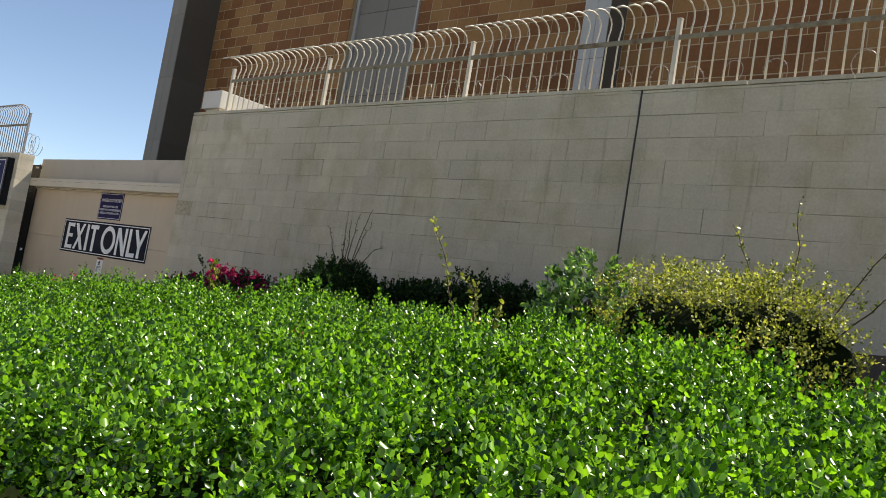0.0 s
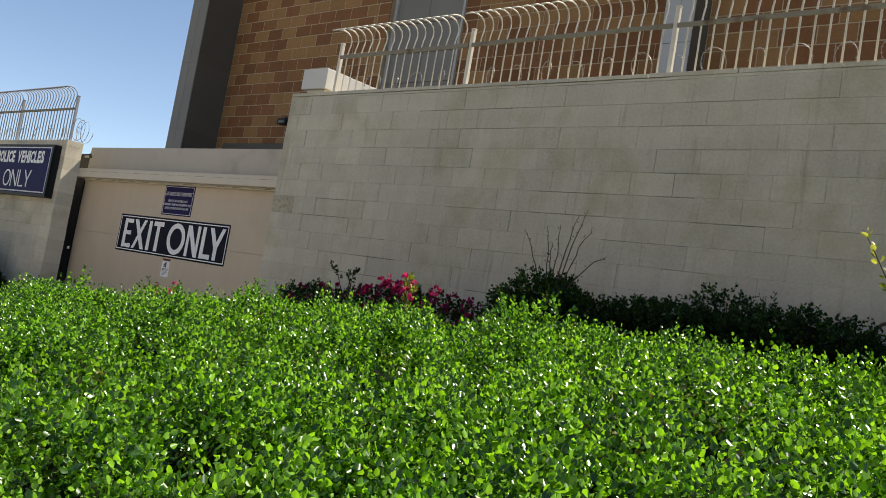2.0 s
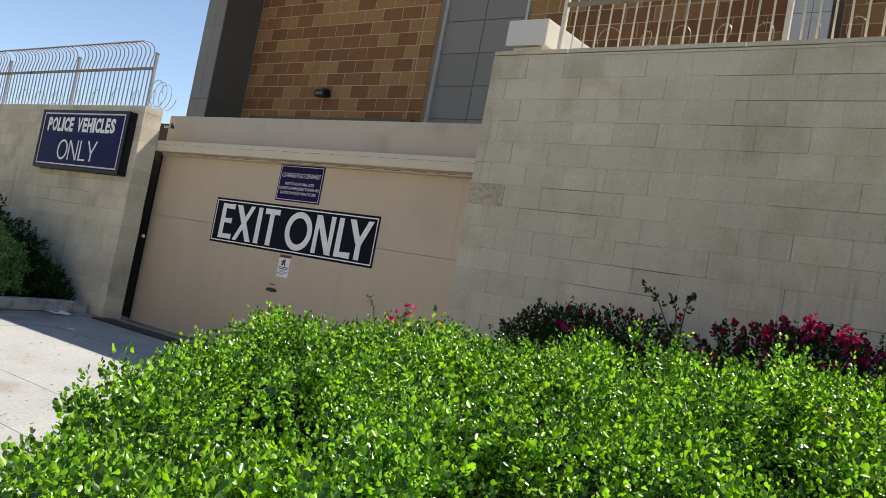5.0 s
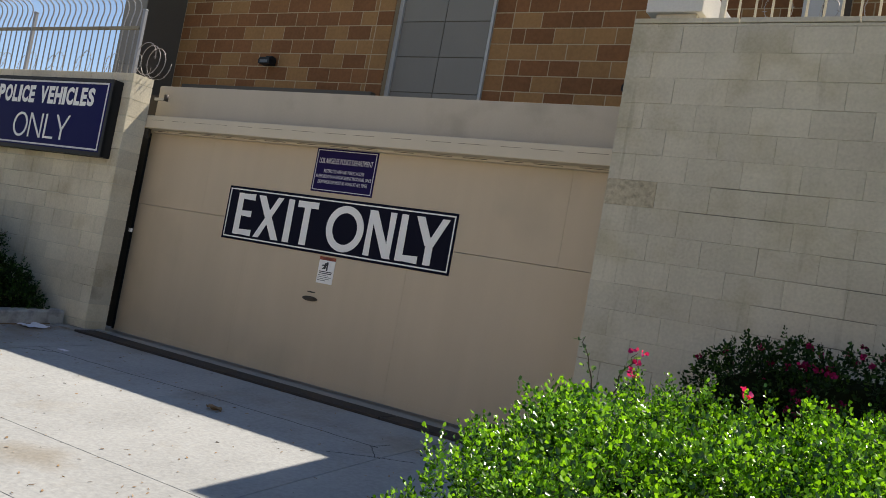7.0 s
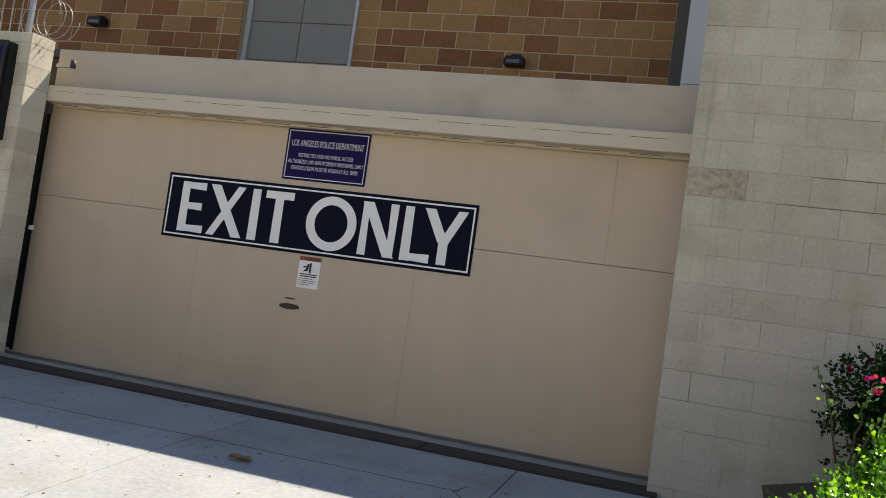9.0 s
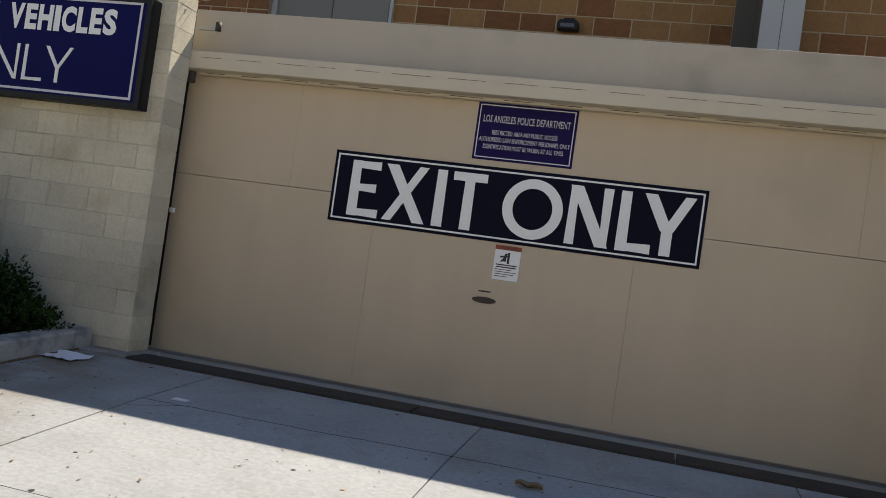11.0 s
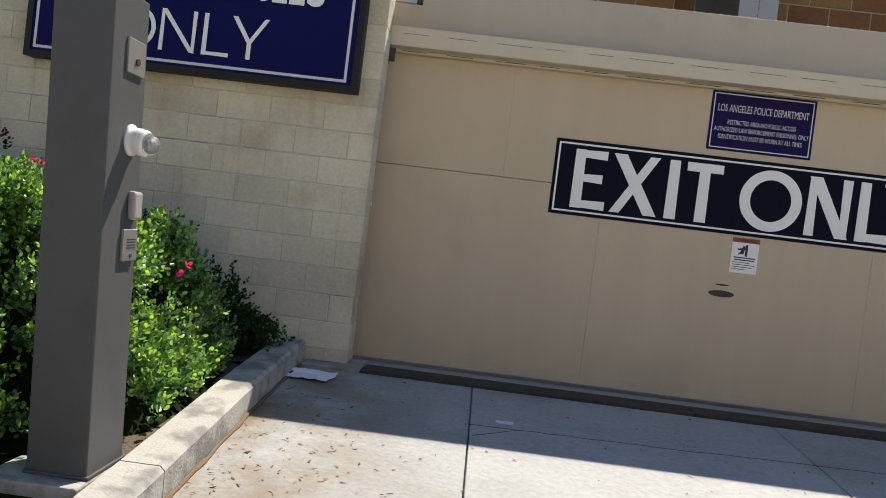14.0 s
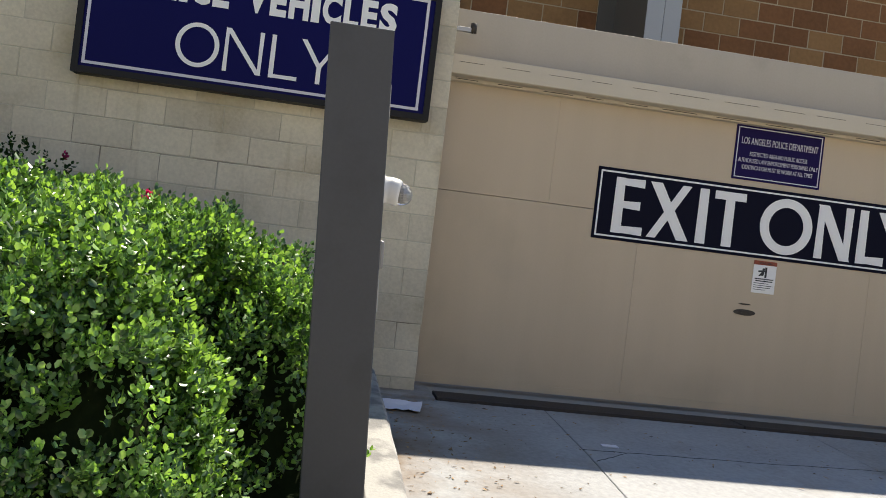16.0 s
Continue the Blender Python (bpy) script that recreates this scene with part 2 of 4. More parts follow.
# ---- mesh helpers ----
def part(name, bm, material, parent=None, label="", at=None):
    """One mesh object from a bmesh, under a thing or a part."""
    me = bpy.data.meshes.new(name)
    bm.to_mesh(me)
    bm.free()
    me.materials.append(material)
    ob = new(name, me)
    if at is not None:
        ob.location = at
    if parent is not None:
        ob.parent = parent
    if label:
        tagged(ob, label)
    return ob


def thing(name, label, category, at=(0, 0, 0), group="", kind=""):
    ob = new(name)
    ob.location = at
    return tagged(ob, label, category, group, kind)


def add_box(bm, x0, x1, y0, y1, z0, z1, bevel=0.0):
    r = bmesh.ops.create_cube(bm, size=1.0)
    for v in r["verts"]:
        v.co = Vector((x0 + (v.co.x + 0.5) * (x1 - x0), y0 + (v.co.y + 0.5) * (y1 - y0), z0 + (v.co.z + 0.5) * (z1 - z0)))
    if bevel:
        edges = list({e for v in r["verts"] for e in v.link_edges})
        bmesh.ops.bevel(bm, geom=edges, offset=bevel, segments=2, affect='EDGES', profile=0.5)
    return bm


def box(x0, x1, y0, y1, z0, z1, bevel=0.0):
    return add_box(bmesh.new(), x0, x1, y0, y1, z0, z1, bevel)


def add_tube(bm, pts, radius, sides=6, phase=0.0):
    """A tube along points; radius is one number or one for each point."""
    radii = radius if isinstance(radius, (list, tuple)) else [radius] * len(pts)
    pts = [Vector(p) for p in pts]
    rings = []
    side = None
    for i, p in enumerate(pts):
        way = (pts[min(i + 1, len(pts) - 1)] - pts[max(i - 1, 0)]).normalized()
        if side is None:
            side = way.orthogonal().normalized()
        side = (side - way * side.dot(way)).normalized()
        up = way.cross(side)
        rings.append([bm.verts.new(p + (side * math.cos(a) + up * math.sin(a)) * radii[i]) for a in (2 * math.pi * k / sides + phase for k in range(sides))])
    for a, b in zip(rings, rings[1:]):
        for k in range(sides):
            bm.faces.new((a[k], a[(k + 1) % sides], b[(k + 1) % sides], b[k])).smooth = True
    bm.faces.new(rings[0][::-1])
    bm.faces.new(rings[-1])
    return bm


def add_prism(bm, outline, y0, y1):
    """A flat shape in x and z, with a thickness from y0 to y1."""
    a = [bm.verts.new((x, y0, z)) for x, z in outline]
    b = [bm.verts.new((x, y1, z)) for x, z in outline]
    bm.faces.new(a)
    bm.faces.new(b[::-1])
    k = len(outline)
    for i in range(k):
        bm.faces.new((a[(i + 1) % k], a[i], b[i], b[(i + 1) % k]))
    return bm


def piece_mesh(name, w, h, d, chamfer, material):
    """A block, tile or plank whose face looks to -y, with chamfered front edges; its front lower left corner is at 0."""
    c = chamfer
    v = [(0, c, 0), (w, c, 0), (w, c, h), (0, c, h), (c, 0, c), (w - c, 0, c), (w - c, 0, h - c), (c, 0, h - c), (0, d, 0), (w, d, 0), (w, d, h), (0, d, h)]
    f = [(4, 5, 6, 7), (0, 1, 5, 4), (1, 2, 6, 5), (2, 3, 7, 6), (3, 0, 4, 7), (8, 9, 1, 0), (9, 10, 2, 1), (10, 11, 3, 2), (11, 8, 0, 3)]
    me = bpy.data.meshes.new(name)
    me.from_pydata(v, [], f)
    me.materials.append(material)
    return me, v, f


def stuff_mesh(name, verts, faces, material, parent=None, label="", kind="stuff"):
    me = bpy.data.meshes.new(name)
    me.from_pydata(verts, [], faces)
    me.materials.append(material)
    ob = new(name, me)
    if parent is not None:
        ob.parent = parent
    return tagged(ob, label, kind=kind)


# ---- the ground ----
PROFILE = ((-60, -0.60), (-6, -0.60), (-5.95, -0.45), (0.0, -0.40), (2.5, -0.32), (3.84, -0.214), (5.4, -0.08), (6.6, -0.01), (9, 0.0))


def ground_z(y):
    return float(np.interp(y, [p[0] for p in PROFILE], [p[1] for p in PROFILE]))


def build_ground():
    bm = bmesh.new()
    ys = [-2500, -60, -6, -5.95, 0, 2.5, 3.84, 5.4, 6.6, 9, 60, 2500]
    xs = [-2500, -60, -17, -10, 20, 2500]
    grid = [[bm.verts.new((x, y, ground_z(y) - 0.035)) for x in xs] for y in ys]
    for a, b in zip(grid, grid[1:]):
        for i in range(len(xs) - 1):
            bm.faces.new((a[i], a[i + 1], b[i + 1], b[i]))
    tagged(part("ground", bm, M_GROUND), "grey concrete pavement sloping gently up to the gate", "ground", kind="structure")


build_ground()


def soil_z(x, y):
    up = min(max((x + 10.6) / 4.6, 0), 1) * min(max((y - 1.6) / 4.9, 0), 1.0) ** 2
    return ground_z(y) + 0.10 + 1.42 * up


def build_beds():
    for label, x0, x1, y0, y1, flat in (("dry brown soil bank under the hedge along the grey wall", -10.3, 14.0, 0.85, 6.56, False),
                                        ("dry brown soil bed beside the gate", -30.0, -17.58, 3.1, 6.62, True)):
        bm = bmesh.new()
        nx, ny = int((x1 - x0) / 0.35), 14
        grid = []
        for j in range(ny + 1):
            row = []
            for i in range(nx + 1):
                x, y = x0 + (x1 - x0) * i / nx, y0 + (y1 - y0) * j / ny
                z = (ground_z(y) + 0.10) if flat else soil_z(x, y)
                row.append(bm.verts.new((x, y, z + 0.03 * noise.noise((x * 1.7, y * 1.7, 0)))))
            grid.append(row)
        for a, b in zip(grid, grid[1:]):
            for i in range(nx):
                bm.faces.new((a[i], a[i + 1], b[i + 1], b[i]))
        tagged(part("planting_bed", bm, M_SOIL), label, "soil", kind="structure")


build_beds()

def build_bounce_wall():
    """Unseen tan wall added behind the camera; closes the place and bounces warm light."""
    tagged(part("backdrop", box(-90, 70, -30, -24, -0.7, 9.0), M_BOUNCE), "plain tan wall across the street, unseen, added to bounce light", "building", kind="structure")


build_bounce_wall()

# ---- block walls ----
BLOCK_W, BLOCK_H = 0.4064, 0.2032


def block_wall(name, label, x0, x1, y, depth, z_line, z0, z1, near, material, mortar, shift=0.0, split=None, joint=0.0008, chamfer=0.0012, opened=0.14, spalled=None):
    """A block wall along x whose face looks to -y. near: the stretch of x and the height from which blocks are pieces."""
    wall = tagged(part(name, box(x0 + 0.007, x1 - 0.007, y + 0.0050, y + depth - 0.004, z0, z1 - 0.004), mortar), label, "wall", kind="structure")
    rng = random.Random(7)
    shared = {}
    rest_v, rest_f = [], []
    count = 0
    rows = []
    k0 = math.floor((z0 - z_line) / BLOCK_H)
    k = k0
    while z_line + k * BLOCK_H < z1 - 0.02:
        za, zb = max(z_line + k * BLOCK_H, z0), min(z_line + (k + 1) * BLOCK_H, z1)
        start = shift + (k % 2) * BLOCK_W / 2
        n0 = math.floor((x0 - start) / BLOCK_W)
        n = n0
        while start + n * BLOCK_W < x1 - 0.01:
            xa, xb = max(start + n * BLOCK_W, x0), min(start + (n + 1) * BLOCK_W, x1)
            n += 1
            if split is not None and xa < split < xb:
                todo = [(xa, split - 0.010), (split + 0.010, xb)]
            else:
                todo = [(xa, xb)]
            todo = [q for q in todo if q[1] - q[0] > 0.03]
            for xa, xb in todo:
                rows.append((xa, xb, za, zb))
        k += 1
    for xa, xb, za, zb in rows:
        edge = xa <= x0 + 0.001 or xb >= x1 - 0.001
        d = depth if edge else 0.06
        open_bed, open_head = noise.noise((xa * 0.55, za * 2.6, y)) + rng.uniform(-0.2, 0.2) > 0.30 - opened, rng.random() < opened * 0.35
        gap = joint
        w, h = round(xb - xa - gap - (0.005 if open_head else 0), 4), round(zb - za - gap - (0.005 if open_bed else 0), 4)
        key = (w, h, d)
        if key not in shared:
            shared[key] = piece_mesh("block", w, h, d, chamfer, material)
        me, v, f = shared[key]
        at = (xa + gap / 2, y + rng.uniform(-0.002, 0.003), za + gap / 2)
        if near[0] <= xa <= near[1] and za >= near[2] and count < 300:
            ob = new("block", me)
            ob.location, ob.parent = at, wall
            if spalled and xa <= spalled[0] < xb and za <= spalled[1] < zb:
                ob.data = me.copy()
                ob.data.materials[0] = M_BLOCK_R
            count += 1
        else:
            o = len(rest_v)
            rest_v += [(a + at[0], b + at[1], c + at[2]) for a, b, c in v]
            rest_f += [tuple(q + o for q in face) for face in f]
    if rest_v:
        stuff_mesh("blockwork", rest_v, rest_f, material, wall)
    return wall


WALL_TOP_R, WALL_TOP_L = 3.565, 3.03

# ---- the gate ----
GATE_Y = 7.18


def build_gate():
    gate = thing("sliding_gate", "wide beige steel sliding gate, closed between block walls", "gate", (-14, GATE_Y, 0))

    def put(name, bm, m, parent=gate, label=""):
        ob = part(name, bm, m, parent, label)
        ob.matrix_parent_inverse = Matrix.Translation((14, -GATE_Y, 0)) if parent is gate else Matrix()
        return ob
    # upper and lower sheets, with the seams between them
    seams = (-17.23, -15.30, -13.16, -10.9, -9.0)
    for a, b in zip(seams, seams[1:]):
        put("lower_panel", box(a + 0.0006, b - 0.0006, GATE_Y, GATE_Y + 0.05, 0.05, 1.548, 0.002), M_GATE)
    ups = (-17.23, -16.1, -13.85, -11.6, -9.0)
    for a, b in zip(ups, ups[1:]):
        put("upper_panel", box(a + 0.0003, b - 0.0003, GATE_Y - 0.001, GATE_Y + 0.05, 1.552, 2.46, 0.002), M_GATE)
    put("head_panel", box(-17.23, -9.0, GATE_Y + 0.01, GATE_Y + 0.06, 2.46, 3.02, 0.004), M_HEAD)
    put("backing", box(-17.22, -9.0, GATE_Y + 0.052, GATE_Y + 0.12, 0.05, 2.98), M_GATE)
    put("guide_beam", box(-17.12, -10.6, 6.98, GATE_Y - 0.002, 2.452, 2.605, 0.008), M_BEAM, label="beige square steel guide beam")
    put("drip_edge", box(-17.08, -10.7, 7.10, GATE_Y - 0.002, 2.425, 2.450), M_BEAM)
    x = -17.0
    rng = random.Random(3)
    while x < -10.9:
        w = rng.uniform(0.16, 0.34)
        put("weld_strip", box(x, x + w, 6.977, 6.98 + 0.004, 2.548, 2.5505), M_IRON)
        put("bracket", box(x, x + w * 0.9, 7.094, 7.099, 2.436, 2.440), M_IRON)
        x += w + rng.uniform(0.08, 0.2)
    bm = bmesh.new()
    for cx, cz, w, h, y0 in ((-14.282, 0.842, 0.098, 0.026, GATE_Y - 0.012), (-14.27, 0.846, 0.060, 0.013, GATE_Y - 0.020), (-14.285, 0.912, 0.055, 0.007, GATE_Y - 0.005)):
        add_prism(bm, [(cx + w * math.cos(a), cz + h * math.sin(a)) for a in (2 * math.pi * i / 24 for i in range(24))], y0, GATE_Y + 0.01)
    put("pull_slot", bm, M_IRON, label="dark steel hand slot")
    # Black strip drawn for the shadow gap between the wall end and the gate.
    put("edge_seal", box(-17.235, -17.20, GATE_Y - 0.014, GATE_Y - 0.002, 0.0, 2.42, 0.002), M_BLACK, label="black strip standing in for the shaded edge gap")
    put("bottom_rail", box(-17.23, -9.0, GATE_Y - 0.002, GATE_Y + 0.09, -0.012, 0.05, 0.002), M_GATE)
    return gate


build_gate()


def build_track():
    t = thing("gate_track", "dark steel channel set in the concrete along the gate", "gate track", (-14, 6.65, 0))
    xs = [-16.95, -14.55, -12.68, -10.95]
    for a, b in zip(xs, xs[1:]):
        ob = part("channel_plate", box(a + 0.006, b - 0.006, 6.45, 6.73, -0.03, 0.002, 0.004), M_PLATE, t)
        ob.matrix_parent_inverse = Matrix.Translation((14, -6.65, 0))


build_track()


# ---- letters and signs ----
def stroke(bm, x0, z0, x1, z1, wa, wb, y0, y1, flat=True):
    """A stroke between two points; its ends are cut level, and it may widen."""
    if abs(z1 - z0) > abs(x1 - x0) * 0.4:
        o = [(x0 - wa / 2, z0), (x0 + wa / 2, z0), (x1 + wb / 2, z1), (x1 - wb / 2, z1)]
    else:
        o = [(x0, z0 - wa / 2), (x1, z1 - wb / 2), (x1, z1 + wb / 2), (x0, z0 + wa / 2)]
    return add_prism(bm, o, y0, y1)


def letter(ch, x, z, w, h, s, y0, y1):
    """One capital in a box w by h whose lower left corner is x, z; s is the stroke."""
    bm = bmesh.new()
    e = s * 0.10
    if ch == "E":
        stroke(bm, x + s / 2, z, x + s / 2, z + h, s * 1.05, s * 0.95, y0, y1)
        for hz, ww in ((s * 0.4, 1.0), (h * 0.52, 0.86), (h - s * 0.4, 0.95)):
            stroke(bm, x + s * 0.9, z + hz, x + w * ww, z + hz, s * 0.7, s * 0.85, y0 - 0.0002, y1)
    elif ch == "X":
        stroke(bm, x + s * 0.55, z, x + w - s * 0.6, z + h, s * 0.95, s * 0.95, y0, y1)
        stroke(bm, x + w - s * 0.6, z, x + s * 0.6, z + h, s * 1.25, s * 1.25, y0 - 0.0002, y1)
    elif ch == "I":
        stroke(bm, x + w / 2, z, x + w / 2, z + h, s * 1.08, s * 0.98, y0, y1)
    elif ch == "T":
        stroke(bm, x + w / 2, z, x + w / 2, z + h - s * 0.6, s * 1.08, s, y0, y1)
        stroke(bm, x, z + h - s * 0.42, x + w, z + h - s * 0.42, s * 0.84, s * 0.84, y0 - 0.0002, y1)
    elif ch == "O":
        k = 48
        ring = [[], []]
        for i in range(k):
            a = 2 * math.pi * i / k
            ring[0].append((x + w / 2 + math.cos(a) * w / 2, z + h / 2 + math.sin(a) * (h / 2 + e)))
            ring[1].append((x + w / 2 + math.cos(a) * (w / 2 - s), z + h / 2 + math.sin(a) * (h / 2 + e - s * 0.92)))
        for i in range(k):
            j = (i + 1) % k
            add_prism(bm, [ring[1][i], ring[0][i], ring[0][j], ring[1][j]], y0, y1)
    elif ch == "N":
        stroke(bm, x + s * 0.4, z, x + s * 0.4, z + h, s * 0.9, s * 0.7, y0, y1)
        stroke(bm, x + w - s * 0.4, z, x + w - s * 0.4, z + h, s * 0.7, s * 0.9, y0, y1)
        stroke(bm, x + w - s * 0.5, z, x + s * 0.55, z + h, s * 1.2, s * 1.2, y0 - 0.0002, y1)
    elif ch == "L":
        stroke(bm, x + s / 2, z, x + s / 2, z + h, s * 1.05, s * 0.95, y0, y1)
        stroke(bm, x + s * 0.9, z + s * 0.42, x + w, z + s * 0.42, s * 0.74, s * 0.9, y0 - 0.0002, y1)
    elif ch == "Y":
        stroke(bm, x + w / 2, z, x + w / 2, z + h * 0.47, s, s, y0, y1)
        stroke(bm, x + w / 2 - s * 0.05, z + h * 0.40, x + s * 0.55, z + h, s * 1.15, s * 1.15, y0 - 0.0002, y1)
        stroke(bm, x + w / 2 + s * 0.05, z + h * 0.40, x + w - s * 0.55, z + h, s * 1.0, s * 1.0, y0 - 0.0004, y1)
    return bm


def text_part(name, words, x0, x1, z0, z1, y, material, parent, bold=0.0, depth=0.002):
    """A line of words fitted into a rectangle on a plane that looks to -y."""
    cu = bpy.data.curves.new("words", 'FONT')
    cu.body, cu.size, cu.offset, cu.extrude, cu.resolution_u = words, 1.0, bold, 0.02, 3
    tmp = new("words", cu)
    bpy.context.view_layer.update()
    me = bpy.data.meshes.new_from_object(tmp.evaluated_get(bpy.context.evaluated_depsgraph_get()))
    bpy.data.objects.remove(tmp)
    co = np.zeros(len(me.vertices) * 3)
    me.vertices.foreach_get("co", co)
    co = co.reshape(-1, 3)
    lo, hi = co.min(0), co.max(0)
    u = (co - lo) / np.maximum(hi - lo, 1e-6)
    out = np.stack([x0 + u[:, 0] * (x1 - x0), y + (0.5 - u[:, 2]) * depth, z0 + u[:, 1] * (z1 - z0)], 1)
    me.vertices.foreach_set("co", out.ravel())
    me.update()
    me.materials.clear()
    me.materials.append(material)
    ob = new(name, me)
    ob.parent = parent
    return ob


def letter_row(word, x0, x1, z0, z1, y, material, parent, bold):
    """A word of separate letters fitted between x0 and x1."""
    widths = {"I": 0.42, "L": 0.78, "E": 0.82, "V": 1.05, "S": 0.92, "P": 0.92, "O": 1.12, "C": 0.98, "H": 1.02}
    total = sum(widths[c] for c in word) + 0.12 * (len(word) - 1)
    x, k = x0, (x1 - x0) / total
    for c in word:
        text_part("letter", c, x, x + widths[c] * k, z0, z1, y, material, parent, bold)
        x += (widths[c] + 0.12) * k


def border(x0, x1, z0, z1, w, y0, y1):
    bm = bmesh.new()
    add_box(bm, x0, x1, y0, y1, z0, z0 + w)
    add_box(bm, x0, x1, y0, y1, z1 - w, z1)
    add_box(bm, x0, x0 + w, y0, y1, z0 + w, z1 - w)
    add_box(bm, x1 - w, x1, y0, y1, z0 + w, z1 - w)
    return bm


def build_signs():
    y = GATE_Y - 0.002
    # EXIT ONLY
    s = thing("exit_only_sign", "long midnight-blue sign with white capitals on the beige gate", "sign")
    part("plate", box(-15.71, -12.68, y - 0.006, y, 1.315, 1.912, 0.002), M_BLACKNAVY, s)
    part("border_line", border(-15.685, -12.703, 1.34, 1.887, 0.014, y - 0.0085, y - 0.004), M_WHITE, s, "thin white border line")
    zb, h, st = 1.378, 0.464, 0.083
    spots = (("E", -15.548, 0.268), ("X", -15.245, 0.376), ("I", -14.812, 0.098), ("T", -14.667, 0.283), ("O", -14.238, 0.484), ("N", -13.712, 0.328), ("L", -13.321, 0.262), ("Y", -13.143, 0.388))
    for ch, x, w in spots:
        part("letter", letter(ch, x, zb, w, h, st, y - 0.009, y - 0.003), M_WHITE, s)
    # department sign
    s = thing("restricted_area_sign", "small indigo sign with white capitals about restricted access, on the gate", "sign")
    part("plate", box(-14.545, -13.735, y - 0.006, y, 1.962, 2.428, 0.002), M_PURPLE, s)
    part("border_line", border(-14.527, -13.753, 1.98, 2.41, 0.008, y - 0.0085, y - 0.004), M_OFFWHITE, s)
    yy = y - 0.0085
    text_part("text_line", "LOS ANGELES POLICE DEPARTMENT", -14.49, -13.785, 2.268, 2.325, yy, M_OFFWHITE, s)
    for words, a, b, z in (("RESTRICTED AREA-NO PUBLIC ACCESS", -14.405, -13.875, 2.170), ("AUTHORIZED LAW ENFORCEMENT PERSONNEL ONLY", -14.505, -13.77, 2.112),
                           ("IDENTIFICATION MUST BE WORN AT ALL TIMES", -14.465, -13.815, 2.054)):
        text_part("text_line", words, a, b, z, z + 0.036, yy, M_OFFWHITE, s)
    # warning sticker
    s = thing("warning_sign", "small white warning notice with a rust-red heading, on the gate", "sign")
    part("plate", box(-14.245, -14.035, y - 0.005, y, 1.02, 1.262, 0.002), M_WHITE, s)
    part("heading", box(-14.245, -14.035, y - 0.006, y - 0.001, 1.262, 1.297), M_RED, s, "rust-red heading strip")
    text_part("text_line", "WARNING", -14.20, -14.06, 1.268, 1.291, y - 0.0068, M_INK, s)
    bm = bmesh.new()
    stroke(bm, -14.13, 1.155, -14.13, 1.245, 0.018, 0.018, y - 0.0065, y - 0.004)
    stroke(bm, -14.165, 1.17, -14.15, 1.235, 0.03, 0.02, y - 0.0065, y - 0.004)
    stroke(bm, -14.20, 1.205, -14.12, 1.215, 0.014, 0.014, y - 0.0068, y - 0.004)
    stroke(bm, -14.19, 1.165, -14.165, 1.195, 0.014, 0.014, y - 0.0066, y - 0.004)
    part("pictogram", bm, M_INK, s)
    for i, (a, b) in enumerate(((0.02, 0.19), (0.025, 0.185), (0.015, 0.15), (0.015, 0.19), (0.015, 0.17), (0.015, 0.12))):
        z = 1.138 - i * 0.018
        part("text_bar", box(-14.245 + a, -14.245 + b, y - 0.0062, y - 0.004, z, z + (0.009 if i < 2 else 0.005)), M_INK, s)


build_signs()


def build_police_sign():
    s = thing("police_vehicles_sign", "navy box sign in a black frame on the cream block wall", "sign")
    x0, x1, z0, z1, y = -19.74, -17.24, 1.985, 2.905, 6.55
    part("cabinet", box(x0, x1, y + 0.012, 6.70, z0, z1, 0.006), M_BLACK, s, "black metal sign cabinet")
    part("frame", border(x0, x1, z0, z1, 0.045, y - 0.006, y + 0.03), M_BLACK, s)
    part("face", box(x0 + 0.045, x1 - 0.045, y + 0.004, y + 0.02, z0 + 0.045, z1 - 0.045), M_NAVY, s, "glossy navy face")
    part("border_line", border(x0 + 0.065, x1 - 0.085, z0 + 0.065, z1 - 0.045, 0.02, y + 0.001, y + 0.008), M_OFFWHITE, s)
    letter_row("POLICE", -19.52, -18.74, 2.57, 2.79, y + 0.001, M_WHITE, s, 0.045)
    letter_row("VEHICLES", -18.62, -17.55, 2.57, 2.79, y + 0.001, M_WHITE, s, 0.045)
    for ch, x, w in (("O", -19.07, 0.30), ("N", -18.735, 0.265), ("L", -18.415, 0.20), ("Y", -18.205, 0.275)):
        part("letter", letter(ch, x, 2.135, w, 0.305, 0.032, y - 0.001, y + 0.006), M_WHITE, s)


build_police_sign()


# ---- wall fences ----
HOOK = ((0.0, 0.0), (0.0, 0.50), (0.010, 0.56), (0.026, 0.62), (0.026, 0.67), (0.004, 0.715), (-0.05, 0.745), (-0.12, 0.752), (-0.20, 0.735), (-0.29, 0.69))


